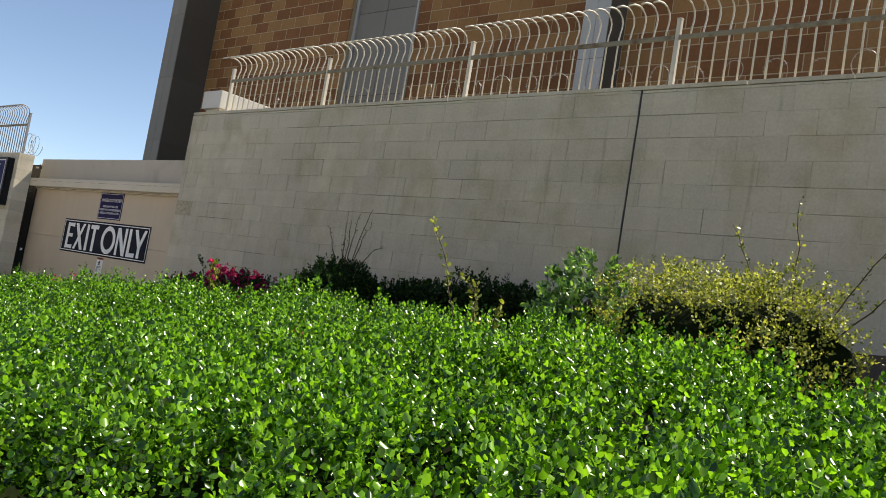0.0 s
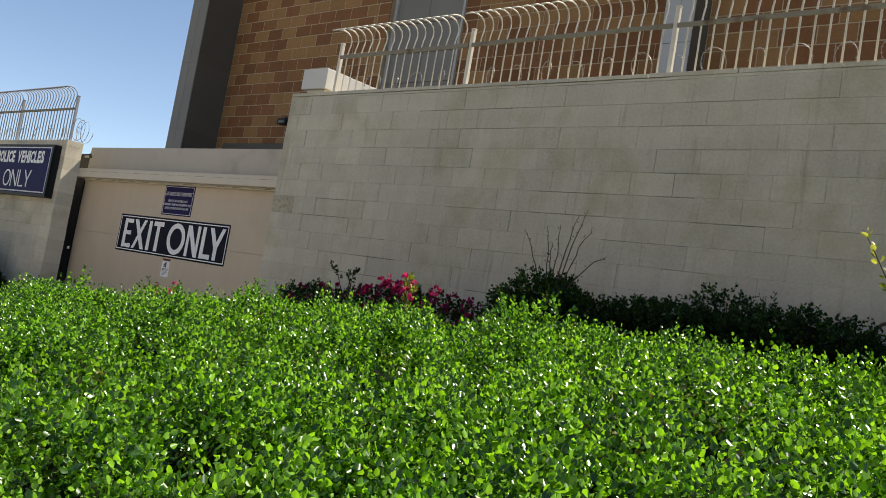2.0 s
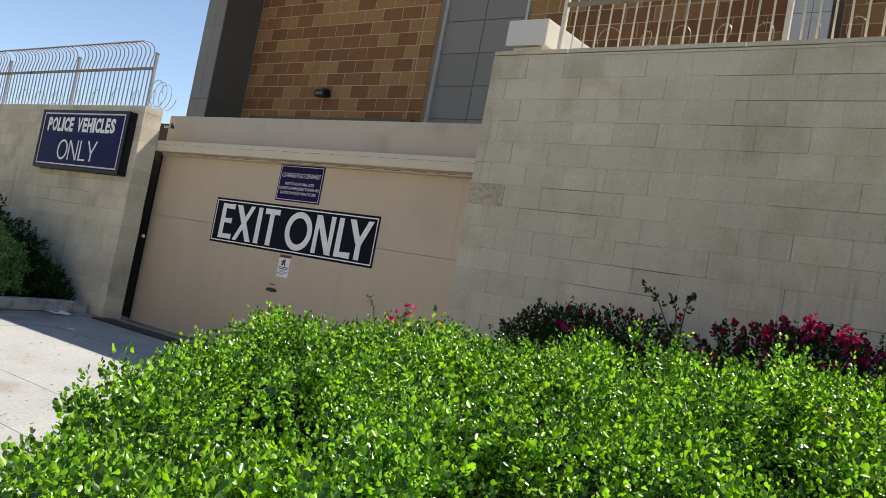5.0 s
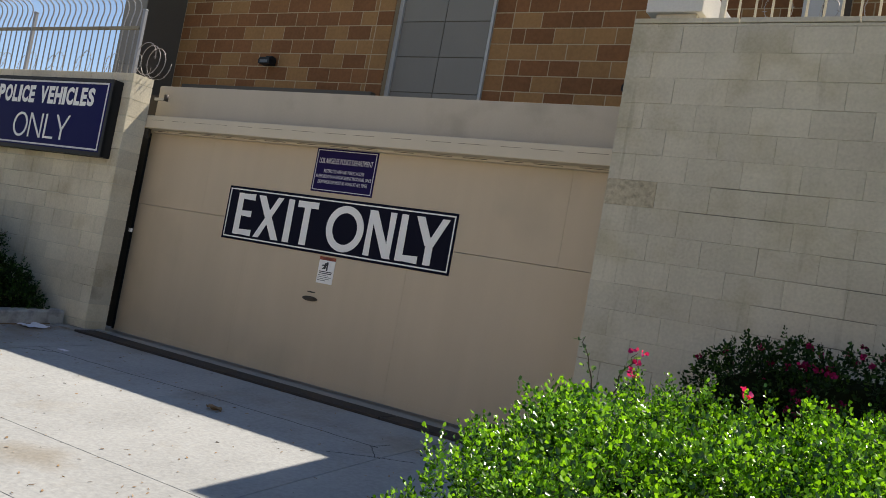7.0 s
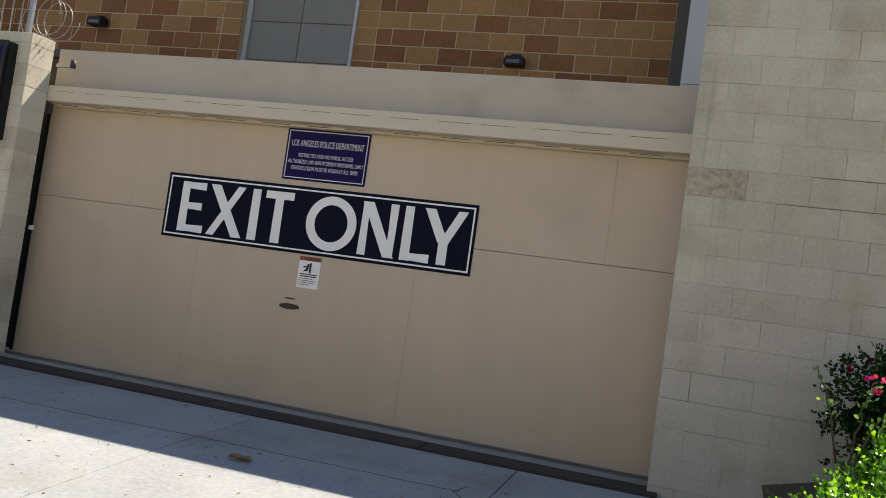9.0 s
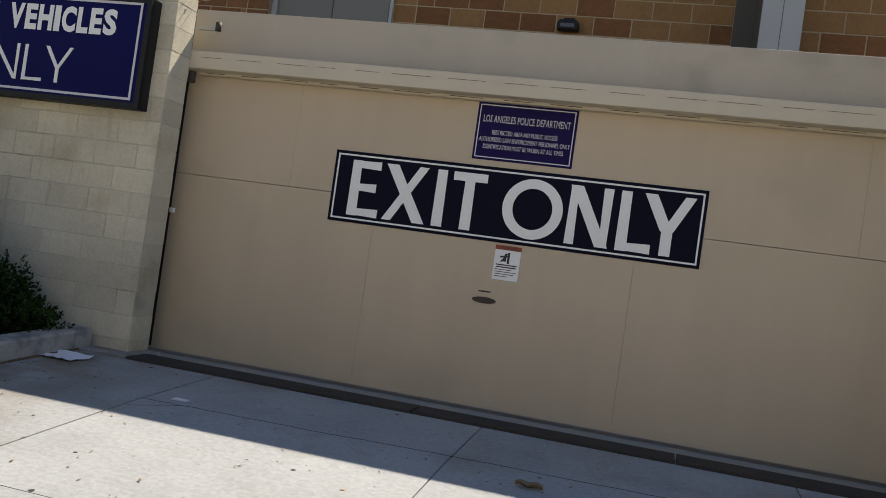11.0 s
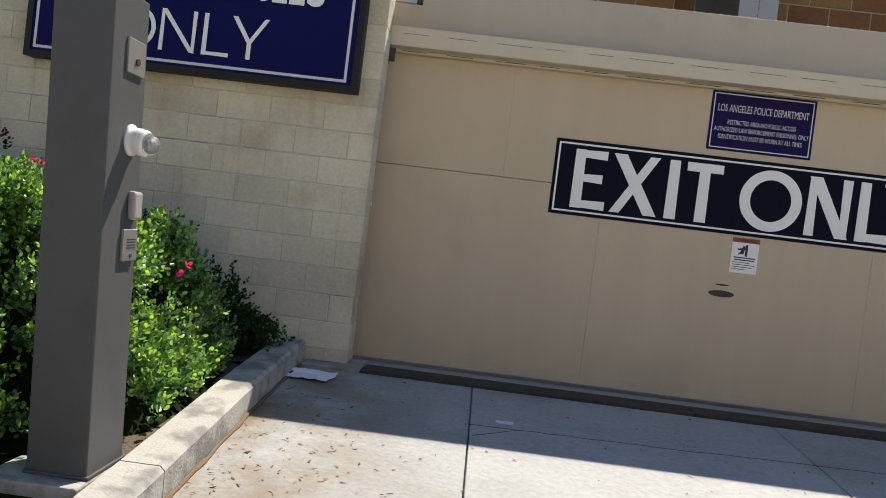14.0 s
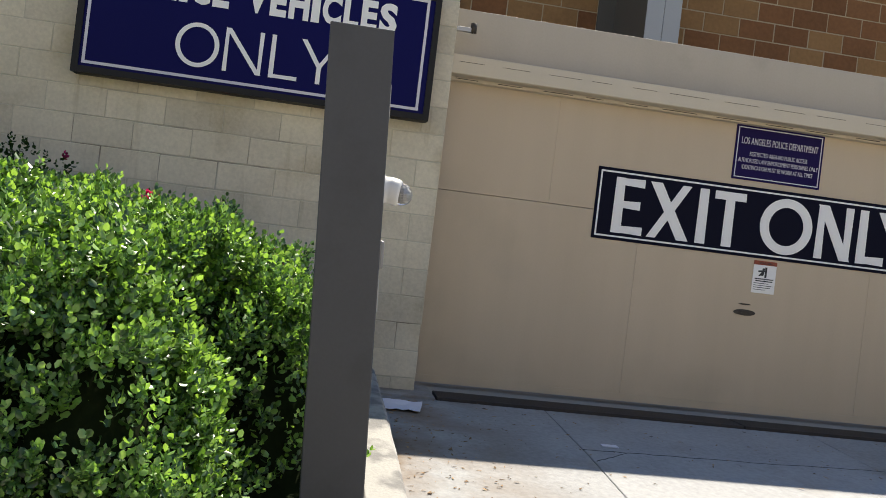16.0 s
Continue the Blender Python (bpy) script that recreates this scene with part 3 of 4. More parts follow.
def build_fence(label, x_posts, y, z, step, height=1.0, group="", paint=None):
    paint = paint or M_FENCE
    f = thing("wall_fence", label, "fence", (0, 0, 0), group)
    bm = add_tube(bmesh.new(), [(0, a, b * height) for a, b in HOOK], 0.0096, 4, math.pi / 4)
    me = bpy.data.meshes.new("picket")
    bm.to_mesh(me)
    bm.free()
    me.materials.append(paint)
    pm = bpy.data.meshes.new("post")
    bm = box(-0.021, 0.021, -0.021, 0.021, 0, 0.63 * height, 0.004)
    add_box(bm, -0.024, 0.024, -0.024, 0.024, 0.63 * height, 0.645 * height, 0.004)
    bm.to_mesh(pm)
    bm.free()
    pm.materials.append(paint)
    for x in x_posts:
        ob = new("post", pm)
        ob.location, ob.parent = (x, y, z), f
    for a, b in zip(x_posts, x_posts[1:]):
        n = round(abs(b - a) / step)
        for i in range(1, n):
            ob = new("picket", me)
            ob.location, ob.parent = (a + (b - a) * i / n, y - 0.005, z), f
        for dz in (0.44,):
            part("rail", box(min(a, b) + 0.022, max(a, b) - 0.022, y - 0.034, y - 0.013, z + dz * height, z + dz * height + 0.042, 0.003), M_RAIL, f)
    return f


def build_razor_wire(label, x0, x1, y, z, radius, pitch, seed):
    """A loose coil of barbed tape: a wavy helix with small barbs."""
    rng = random.Random(seed)
    bm = bmesh.new()
    pts, turns = [], int((x1 - x0 - 2 * radius) / pitch)
    for i in range(turns * 20 + 1):
        a = 2 * math.pi * i / 20
        r = radius * (1 + 0.10 * math.sin(i * 0.13 + seed) + 0.06 * math.sin(i * 0.41))
        pts.append(Vector((x0 + radius + pitch * i / 20 + math.cos(a) * r, y + 0.06 * math.cos(a * 0.5 + seed) + 0.03 * math.sin(i * 0.3), z + radius * 0.9 + math.sin(a) * r)))
    add_tube(bm, pts, 0.0032, 4)
    for p, q in zip(pts, pts[1:]):
        m = (p + q) / 2
        d = Vector((rng.uniform(-1, 1), rng.uniform(-1, 1), rng.uniform(-1, 1))).normalized() * 0.022
        w = (q - p).normalized() * 0.006
        bm.faces.new([bm.verts.new(v) for v in (m + d, m + w, m - d, m - w)])
    for v in bm.verts:
        v.co.z = max(v.co.z, z + 0.004)
    tagged(part("razor_wire", bm, M_WIRE), label, "razor wire")


build_fence("cream-painted steel picket fence with hooked tops on the grey wall", [-10.38, -8.33, -6.01, -3.63, -1.25, 1.1, 3.4], 6.66, WALL_TOP_R - 0.004, 0.118)
build_fence("steel picket fence with hooked tops over the police sign, greyed for shade", [-17.27, -19.47, -21.85, -24.2, -26.6], 6.80, WALL_TOP_L - 0.004, 0.118, 1.27, paint=M_FENCE_L)
build_razor_wire("rusty galvanised razor wire coil behind the wall fence", -10.3, 3.2, 6.93, WALL_TOP_R, 0.165, 0.36, 1)
build_razor_wire("galvanised razor wire coil along the wall top past the fence end", -26.5, -16.95, 7.0, WALL_TOP_L, 0.17, 0.30, 2)


def build_coil_end(label, x, y0, y1, z, radius, turns):
    """Loose rings of barbed tape that run back from the wall end."""
    rng = random.Random(4)
    bm = bmesh.new()
    pts = []
    for i in range(turns * 24 + 1):
        a, t = 2 * math.pi * i / 24, i / (turns * 24)
        r = radius * (1 + 0.08 * math.sin(i * 0.21))
        pts.append(Vector((x + math.cos(a) * r + 0.05 * t, y0 + (y1 - y0) * t, z + radius + 0.012 + math.sin(a) * r)))
    add_tube(bm, pts, 0.0042, 5)
    for p, q in zip(pts[::2], pts[1::2]):
        m, w = (p + q) / 2, (q - p).normalized() * 0.008
        d = Vector((rng.uniform(-1, 1), rng.uniform(-1, 1), rng.uniform(-1, 1))).normalized() * 0.022
        bm.faces.new([bm.verts.new(v) for v in (m + d, m + w, m - d, m - w)])
    for v in bm.verts:
        v.co.z = max(v.co.z, z + 0.004)
    tagged(part("razor_wire", bm, M_WIRE), label, "razor wire")


build_coil_end("loose galvanised razor wire rings hanging past the fence end", -17.10, 6.78, 6.98, WALL_TOP_L, 0.19, 3)


# ---- the side wall behind the gate, and its coping ----
def build_side_wall():
    w = thing("side_wall", "pale side wall with a white coping, running back from the gate", "wall", kind="structure")
    part("wall_body", box(-10.90, -10.58, 6.96, 7.75, 0.0, 3.64), M_BLOCK_L, w)
    part("coping_base", box(-10.90, -10.58, 6.66, 6.965, 3.566, 3.64), M_BLOCK_L, w)
    part("coping", box(-10.98, -10.53, 6.62, 7.8, 3.645, 3.90, 0.008), M_COPING, w, "white painted coping")


build_side_wall()


# ---- the building behind ----
def build_building():
    b = thing("police_building", "tall building of brown blocks with grey metal panels and piers", "building", (-16, 19.05, 0))
    inv = Matrix.Translation((16, -19.05, 0))

    def put(name, bm, m, label=""):
        ob = part(name, bm, m, b, label)
        ob.matrix_parent_inverse = inv
        return ob
    Y, TOP = 19.05, 17.0
    Y2, YL = 17.75, 18.77
    put("wall", box(-31.3, -22.81, YL + 0.006, Y + 0.3, 0.0, TOP), M_TILE_MORTAR)
    put("wall", box(-22.80, -11.2, Y + 0.006, Y + 6, 0.0, TOP), M_TILE_MORTAR)
    put("wall", box(-11.19, 12.0, Y2 + 0.006, Y + 6, 0.0, TOP), M_TILE_MORTAR)
    # Dark strip on the face, painted where a shaded recess would be.
    put("slot", box(-12.30, -11.9, Y - 0.03, Y + 0.02, 0.0, TOP), M_DARKSHADE_PANEL, "flat dark strip standing in for a shaded recess")
    put("roof", box(-32.4, 12.1, Y - 2.1, Y + 6.1, TOP, TOP + 0.5, 0.02), M_PANEL)
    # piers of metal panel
    for x0, x1, m, zs in ((-32.26, -31.2, M_DARKSHADE_PANEL, 2.6), (-11.9, -11.16, M_PANEL_W, 2.3)):
        put("pier_core", box(x0 + 0.02, x1 - 0.02, 17.31 if x0 < -20 else 17.02, Y + 0.5, 0.0, TOP - 0.01), M_DARKSHADE_PANEL)
        mid, yp = (x0 + x1) / 2, 17.29 if x0 < -20 else 17.0
        z = 1.1
        while z < TOP - 0.3:
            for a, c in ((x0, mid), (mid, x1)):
                put("panel", box(a + 0.006, c - 0.006, yp, yp + 0.03, z + 0.006, min(z + zs, TOP) - 0.006, 0.003), M_PANEL if m is M_DARKSHADE_PANEL else m)
            # Pier sides get the dark colour in place of their shade.
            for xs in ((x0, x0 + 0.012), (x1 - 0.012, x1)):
                put("side_panel", box(xs[0], xs[1], yp + 0.035, Y - 0.02, z + 0.006, min(z + zs, TOP) - 0.006), M_DARKSHADE_PANEL)
            z += zs
    # recessed bay of grey panels
    x0, x1 = -22.73, -19.81
    put("bay_back", box(x0, x1, Y - 0.01, Y + 0.02, 0.0, TOP), M_DARKSHADE_PANEL)
    z = 0.35
    while z < TOP:
        for a, c in ((x0 + 0.06, (x0 + x1) / 2), ((x0 + x1) / 2, x1 - 0.06)):
            put("bay_panel", box(a + 0.012, c - 0.012, Y - 0.03, Y - 0.005, z + 0.012, min(z + 0.98, TOP) - 0.012, 0.004), M_PANEL)
        z += 0.98
    put("bay_trim", box(x0 - 0.07, x0 + 0.06, Y - 0.10, Y + 0.02, 0.0, TOP, 0.005), M_PANEL_W)
    put("bay_trim", box(x1 - 0.05, x1 + 0.03, Y - 0.06, Y + 0.02, 0.0, TOP, 0.005), M_PANEL_W)
    put("ledge", box(-30.45, x0 - 0.20, YL - 0.22, YL, 5.86, 6.08, 0.01), M_DARKSHADE_PANEL, "dark metal ledge")
    # blocks of the face
    W, H = 0.81, 0.412
    rng = random.Random(11)
    shared, rv, rf, n = {}, [], [], 0
    for lo, hi, pier, yb in ((-31.19, -22.80, 1, YL), (-19.78, -12.30, 0, Y), (-11.15, 12.0, 2, Y2)):
        edge = 0.55 if pier < 2 else 0.0
        k = 0
        z = 4.3
        while z < TOP - 0.05:
            xs = [lo]
            x = (lo + edge if not pier else lo) + (0 if k % 2 else -W / 2)
            stop = hi - edge if pier == 1 else hi
            if pier == 0:
                xs.append(lo + edge)
            while x < stop - 0.05:
                if x > xs[-1] + 0.08:
                    xs.append(x)
                x += W
            xs.append(stop)
            if pier == 1:
                xs.append(hi)
            for a, c in zip(xs, xs[1:]):
                g = 0.022
                w, h = round(c - a - g, 2), round(min(H, TOP - z) - g, 3)
                if w < 0.03:
                    continue
                if (w, h) not in shared:
                    shared[(w, h)] = piece_mesh("block", w, h, 0.03, 0.008, M_TILE)
                me, v, f = shared[(w, h)]
                at = (a + g / 2, yb + rng.uniform(-0.004, 0.003), z + g / 2)
                if -29.5 < a < -4.0 and 5.6 < z < 9.0 and n < 300:
                    ob = new("block", me)
                    ob.parent, ob.matrix_parent_inverse, ob.location = b, inv, at
                    n += 1
                else:
                    o = len(rv)
                    rv += [(p + at[0], q + at[1], r + at[2]) for p, q, r in v]
                    rf += [tuple(i + o for i in face) for face in f]
            z += H
            k += 1
    ob = stuff_mesh("blockwork", rv, rf, M_TILE_J, b)
    ob.matrix_parent_inverse = inv
    # wall lamps
    for x, yw, z in ((-15.69, Y, 6.52), (-27.0, YL, 6.90)):
        l = thing("wall_lamp", "black metal floodlight on the brown block wall", "lamp", (x, yw, z), "floodlights on the building")
        bm = bmesh.new()
        add_prism(bm, [(-0.22, -0.13), (0.22, -0.13), (0.22, 0.05), (0.17, 0.12), (-0.17, 0.12), (-0.22, 0.05)], -0.34, -0.05)
        for v in bm.verts:
            if v.co.y < -0.2 and v.co.z > 0:
                v.co.z -= 0.06
        part("housing", bm, M_BLACK, l)
        part("lens", box(-0.15, 0.15, -0.348, -0.34, -0.10, -0.02, 0.004), M_LENS, l, "dull glass lens")
        part("arm", box(-0.06, 0.06, -0.06, 0.0, -0.05, 0.10, 0.005), M_BLACK, l)
        part("top_bracket", box(-0.12, 0.12, -0.16, -0.04, 0.118, 0.15, 0.006), M_BLACK, l)


build_building()


# ---- gate hardware at the wall end ----
def build_gate_post():
    g = thing("gate_post", "dark upright with roller and catch behind the block wall end", "post", (-17.2, 7.0, 0))
    inv = Matrix.Translation((17.2, -7.0, 0))
    # The tall box is a dark upright filling the gap beside the gate.
    for name, bm, m in (("post", box(-17.85, -17.24, 7.26, 7.34, 0.0, 2.92, 0.004), M_IRON), ("roller_arm", box(-17.10, -16.90, 7.03, 7.06, 2.80, 2.835, 0.004), M_STEEL),
                        ("roller", add_tube(bmesh.new(), [(-16.91, 7.045, 2.80), (-16.91, 7.045, 2.875)], 0.026, 10), M_IRON),
                        ("catch", box(-17.10, -17.05, 6.99, 7.03, 2.33, 2.43, 0.004), M_IRON), ("clip", box(-17.14, -17.10, 7.06, 7.09, 1.19, 1.235, 0.003), M_WHITE)):
        ob = part(name, bm, m, g)
        ob.matrix_parent_inverse = inv


build_gate_post()


# ---- kerb, pad and intercom pedestal ----
def build_kerb():
    k = thing("kerb", "worn grey concrete kerb round the planting bed", "kerb", kind="structure")
    for y0, y1 in ((3.86, 6.615), (2.75, 3.85)):
        bm = bmesh.new()
        n = 12
        rows = []
        for i in range(n + 1):
            y = y0 + (y1 - y0) * i / n
            z = ground_z(y)
            wob = 0.006 * noise.noise((y * 3.1, 0, 0))
            top = 0.155 + 0.004 * noise.noise((y * 5, 3, 0))
            rows.append([bm.verts.new((x, y, zz)) for x, zz in ((-17.40 + wob, z - 0.05), (-17.405 + wob, z + top - 0.02), (-17.425, z + top), (-17.60, z + top), (-17.615, z + top - 0.02), (-17.62, z - 0.05))])
        for a, b in zip(rows, rows[1:]):
            for j in range(5):
                bm.faces.new((a[j], b[j], b[j + 1], a[j + 1]))
        bm.faces.new(rows[0][::-1])
        bm.faces.new(rows[-1])
        part("kerb_stone", bm, M_KERB, k)
    tagged(part("footing_pad", box(-18.02, -17.625, 3.52, 3.845, -0.30, -0.085, 0.01), M_KERB), "grey concrete pad under the pedestal", "concrete pad", kind="structure")


build_kerb()


def build_pedestal():
    p = thing("intercom_pedestal", "square dark grey steel pedestal with intercom panels beside the driveway", "intercom", (-17.8, 3.8, -0.085))
    inv = Matrix.Translation((17.8, -3.8, 0.085))

    def lean(bm):
        for v in bm.verts:
            v.co.x += 0.105 * (1 - (v.co.z + 0.085) / 1.975) if v.co.z < 1.9 else 0
        return bm

    def put(name, bm, m, label="", parent=None):
        ob = part(name, lean(bm), m, parent or p, label)
        if parent is None:
            ob.matrix_parent_inverse = inv
        return ob
    put("column", box(-17.99, -17.742, 3.63, 3.97, -0.085, 1.885, 0.006), M_POST)
    put("base_flange", box(-18.0, -17.732, 3.62, 3.98, -0.085, -0.07, 0.003), M_POST)
    put("keypad_plate", box(-17.742, -17.730, 3.76, 3.93, 1.555, 1.70, 0.003), M_STEEL, "brushed steel plate")
    put("button", add_tube(bmesh.new(), [(-17.733, 3.845, 1.61), (-17.722, 3.845, 1.61)], 0.016, 12), M_IRON)
    put("speaker_box", box(-17.742, -17.724, 3.81, 3.945, 0.78, 0.915, 0.004), M_STEEL, "steel intercom plate")
    for i in range(4):
        put("speaker_slot", box(-17.7245, -17.7225, 3.835, 3.92, 0.87 - i * 0.012, 0.875 - i * 0.012), M_INK)
    put("screw", add_tube(bmesh.new(), [(-17.726, 3.875, 0.805), (-17.720, 3.875, 0.805)], 0.010, 10), M_IRON)
    put("reader", box(-17.742, -17.708, 3.855, 3.945, 0.955, 1.075, 0.012), M_BEIGE, "off-white card reader")
    bm = bmesh.new()
    add_tube(bm, [(-17.742, 3.845, 1.285), (-17.728, 3.845, 1.285), (-17.727, 3.845, 1.285), (-17.70, 3.842, 1.283), (-17.672, 3.838, 1.277), (-17.66, 3.836, 1.275)], [0.066, 0.066, 0.054, 0.056, 0.056, 0.050], 24)
    put("camera_body", bm, M_PLASTIC, "white camera housing")
    bm = bmesh.new()
    bmesh.ops.create_uvsphere(bm, u_segments=24, v_segments=14, radius=0.047)
    for v in bm.verts:
        v.co += Vector((-17.655, 3.835, 1.274))
    for f in bm.faces:
        f.smooth = True
    put("camera_dome", bm, M_GLASS, "clear plastic dome")
    bm = bmesh.new()
    bmesh.ops.create_uvsphere(bm, u_segments=12, v_segments=8, radius=0.026)
    for v in bm.verts:
        v.co += Vector((-17.650, 3.835, 1.274))
    put("camera_lens", bm, M_STEEL)


build_pedestal()


# ---- plants ----
def leaf_arrays(pos, axis, side, length, width, fold):
    """Folded leaves: six corners and two faces each."""
    nrm = np.cross(axis, side)
    L, W = length[:, None], width[:, None]
    up = nrm * (W * fold[:, None])
    b = pos
    tip = pos + axis * L - nrm * L * 0.08
    l1 = pos + axis * L * 0.33 + side * W * 0.92 + up
    l2 = pos + axis * L * 0.76 + side * W * 0.80 + up * 0.9
    r1 = pos + axis * L * 0.33 - side * W * 0.92 + up
    r2 = pos + axis * L * 0.76 - side * W * 0.80 + up * 0.9
    return np.stack([b, l1, l2, tip, r2, r1], 1).reshape(-1, 3)


def unit(a):
    return a / np.maximum(np.linalg.norm(a, axis=1, keepdims=True), 1e-9)


def foliage(name, tips, ways, seed, material, parent, leaves=9, stem=0.09, length=0.032, ratio=0.36, label=""):
    """Shoots that start at tips and grow along ways, each with leaves set round it; one joined mesh."""
    rng = np.random.default_rng(seed)
    n = len(tips)
    ways = unit(ways)
    ref = unit(np.cross(ways, rng.normal(size=(n, 3))))
    ref2 = np.cross(ways, ref)
    P, A, S, Ls, Ws = [], [], [], [], []
    for k in range(leaves):
        t = (k + rng.uniform(0, 1, n)) / leaves
        ang = k * 2.4 + rng.uniform(-0.5, 0.5, n)
        out = ref * np.cos(ang)[:, None] + ref2 * np.sin(ang)[:, None]
        spread = 1.15 - 0.65 * t + rng.uniform(-0.25, 0.25, n)
        axis = unit(ways * np.cos(spread)[:, None] + out * np.sin(spread)[:, None])
        base = tips + ways * (stem * t)[:, None] + rng.normal(size=(n, 3)) * 0.004
        side = unit(np.cross(axis, ways) + rng.normal(size=(n, 3)) * 0.35)
        side = unit(side - axis * (side * axis).sum(1, keepdims=True))
        P.append(base), A.append(axis), S.append(side)
        ln = length * rng.uniform(0.65, 1.25, n) * (1.1 - 0.35 * t)
        Ls.append(ln), Ws.append(ln * ratio * rng.uniform(0.85, 1.15, n))
    P, A, S, Ls, Ws = np.concatenate(P), np.concatenate(A), np.concatenate(S), np.concatenate(Ls), np.concatenate(Ws)
    co = leaf_arrays(P, A, S, Ls, Ws, rng.uniform(0.1, 0.5, len(P)))
    m = len(P)
    me = bpy.data.meshes.new(name)
    me.vertices.add(m * 6)
    me.vertices.foreach_set("co", co.ravel())
    idx = (np.arange(m)[:, None] * 6 + np.array([0, 1, 2, 3, 0, 3, 4, 5])[None, :]).ravel()
    me.loops.add(m * 8)
    me.loops.foreach_set("vertex_index", idx.astype(np.int32))
    me.polygons.add(m * 2)
    me.polygons.foreach_set("loop_start", (np.arange(m * 2) * 4).astype(np.int32))
    me.polygons.foreach_set("use_smooth", np.ones(m * 2, dtype=bool))
    me.update()
    me.materials.append(material)
    ob = new(name, me)
    ob.parent = parent
    return tagged(ob, label, kind="stuff")


def hedge_r(x, y):
    """The top of the clipped hedge along the wall."""
    z = float(np.interp(y, (0.6, 1.2, 2.1, 3.1, 4.2, 5.1), (0.42, 0.58, 0.70, 0.89, 1.02, 1.03))) + 0.05 * (x + 7.5)
    z += 0.06 * noise.noise((x * 0.9, y * 0.9, 1)) + 0.085 * noise.noise((x * 2.1, y * 2.1, 5)) + 0.085 * noise.noise((x * 4.5, y * 4.5, 2))
    z -= min(0.34, 2.0 * max(0.0, noise.noise((x * 2.4, y * 2.9, 7)) - 0.14))
    for px, py, r, dip in ((-5.0, 2.45, 0.42, 0.16), (-3.9, 2.9, 0.30, 0.08), (-2.2, 2.4, 0.2, 0.10), (-6.9, 1.9, 0.25, 0.10), (-7.3, 2.5, 0.2, 0.10), (-5.5, 1.45, 0.34, 0.17), (-5.9, 2.1, 0.32, 0.15), (-5.4, 2.9, 0.25, 0.12), (-6.2, 2.9, 0.35, 0.14), (-6.7, 2.5, 0.25, 0.12), (-2.6, 3.6, 0.3, 0.12), (-8.0, 1.8, 0.22, 0.10)):
        d = math.hypot(x - px, (y - py) * 1.4) / r
        z -= dip * math.exp(-d * d)
    z -= 0.03 * min(max((-8.0 - x) / 0.8, 0), 1)
    front = min(max((y - 0.72) / 0.5, 0), 1)
    left = min(max((x - (-10.45 + 0.95 * max(0.0, 3.1 - y))) / 0.7, 0), 1)
    back = min(max((5.1 - 1.3 * min(max((x + 2.5) / 1.2, 0), 1) - y) / 0.7, 0), 1)
    fall = (1 - front) ** 2 * 0.9 + (1 - left) ** 2 * 0.75 + (1 - back) ** 2 * 0.45
    return z - fall


def hedge_l(x, y):
    """The top of the hedge in the bed beside the pedestal."""
    z = 0.96 + 0.12 * (-18.6 - x) + 0.05 * (y - 4) + 0.07 * noise.noise((x * 1.3, y * 1.3, 9)) + 0.07 * noise.noise((x * 3, y * 3, 4))
    z -= min(0.22, 1.3 * max(0.0, noise.noise((x * 2.6, y * 2.6, 17)) - 0.24))
    front = min(max((y - 3.02) / (0.60 + 0.3 * min(max((-18.9 - x) / 0.8, 0), 1)), 0), 1)
    edge = -18.06 + 0.52 * min(max((y - 3.98) / 0.4, 0), 1)
    right = min(max((edge - x) / 0.7, 0), 1)
    back = min(max((6.0 - y) / 0.6, 0), 1)
    return z - (1 - front) ** 2 * 0.95 - (1 - right) ** 2 * 1.35 - (1 - back) ** 2 * 0.5


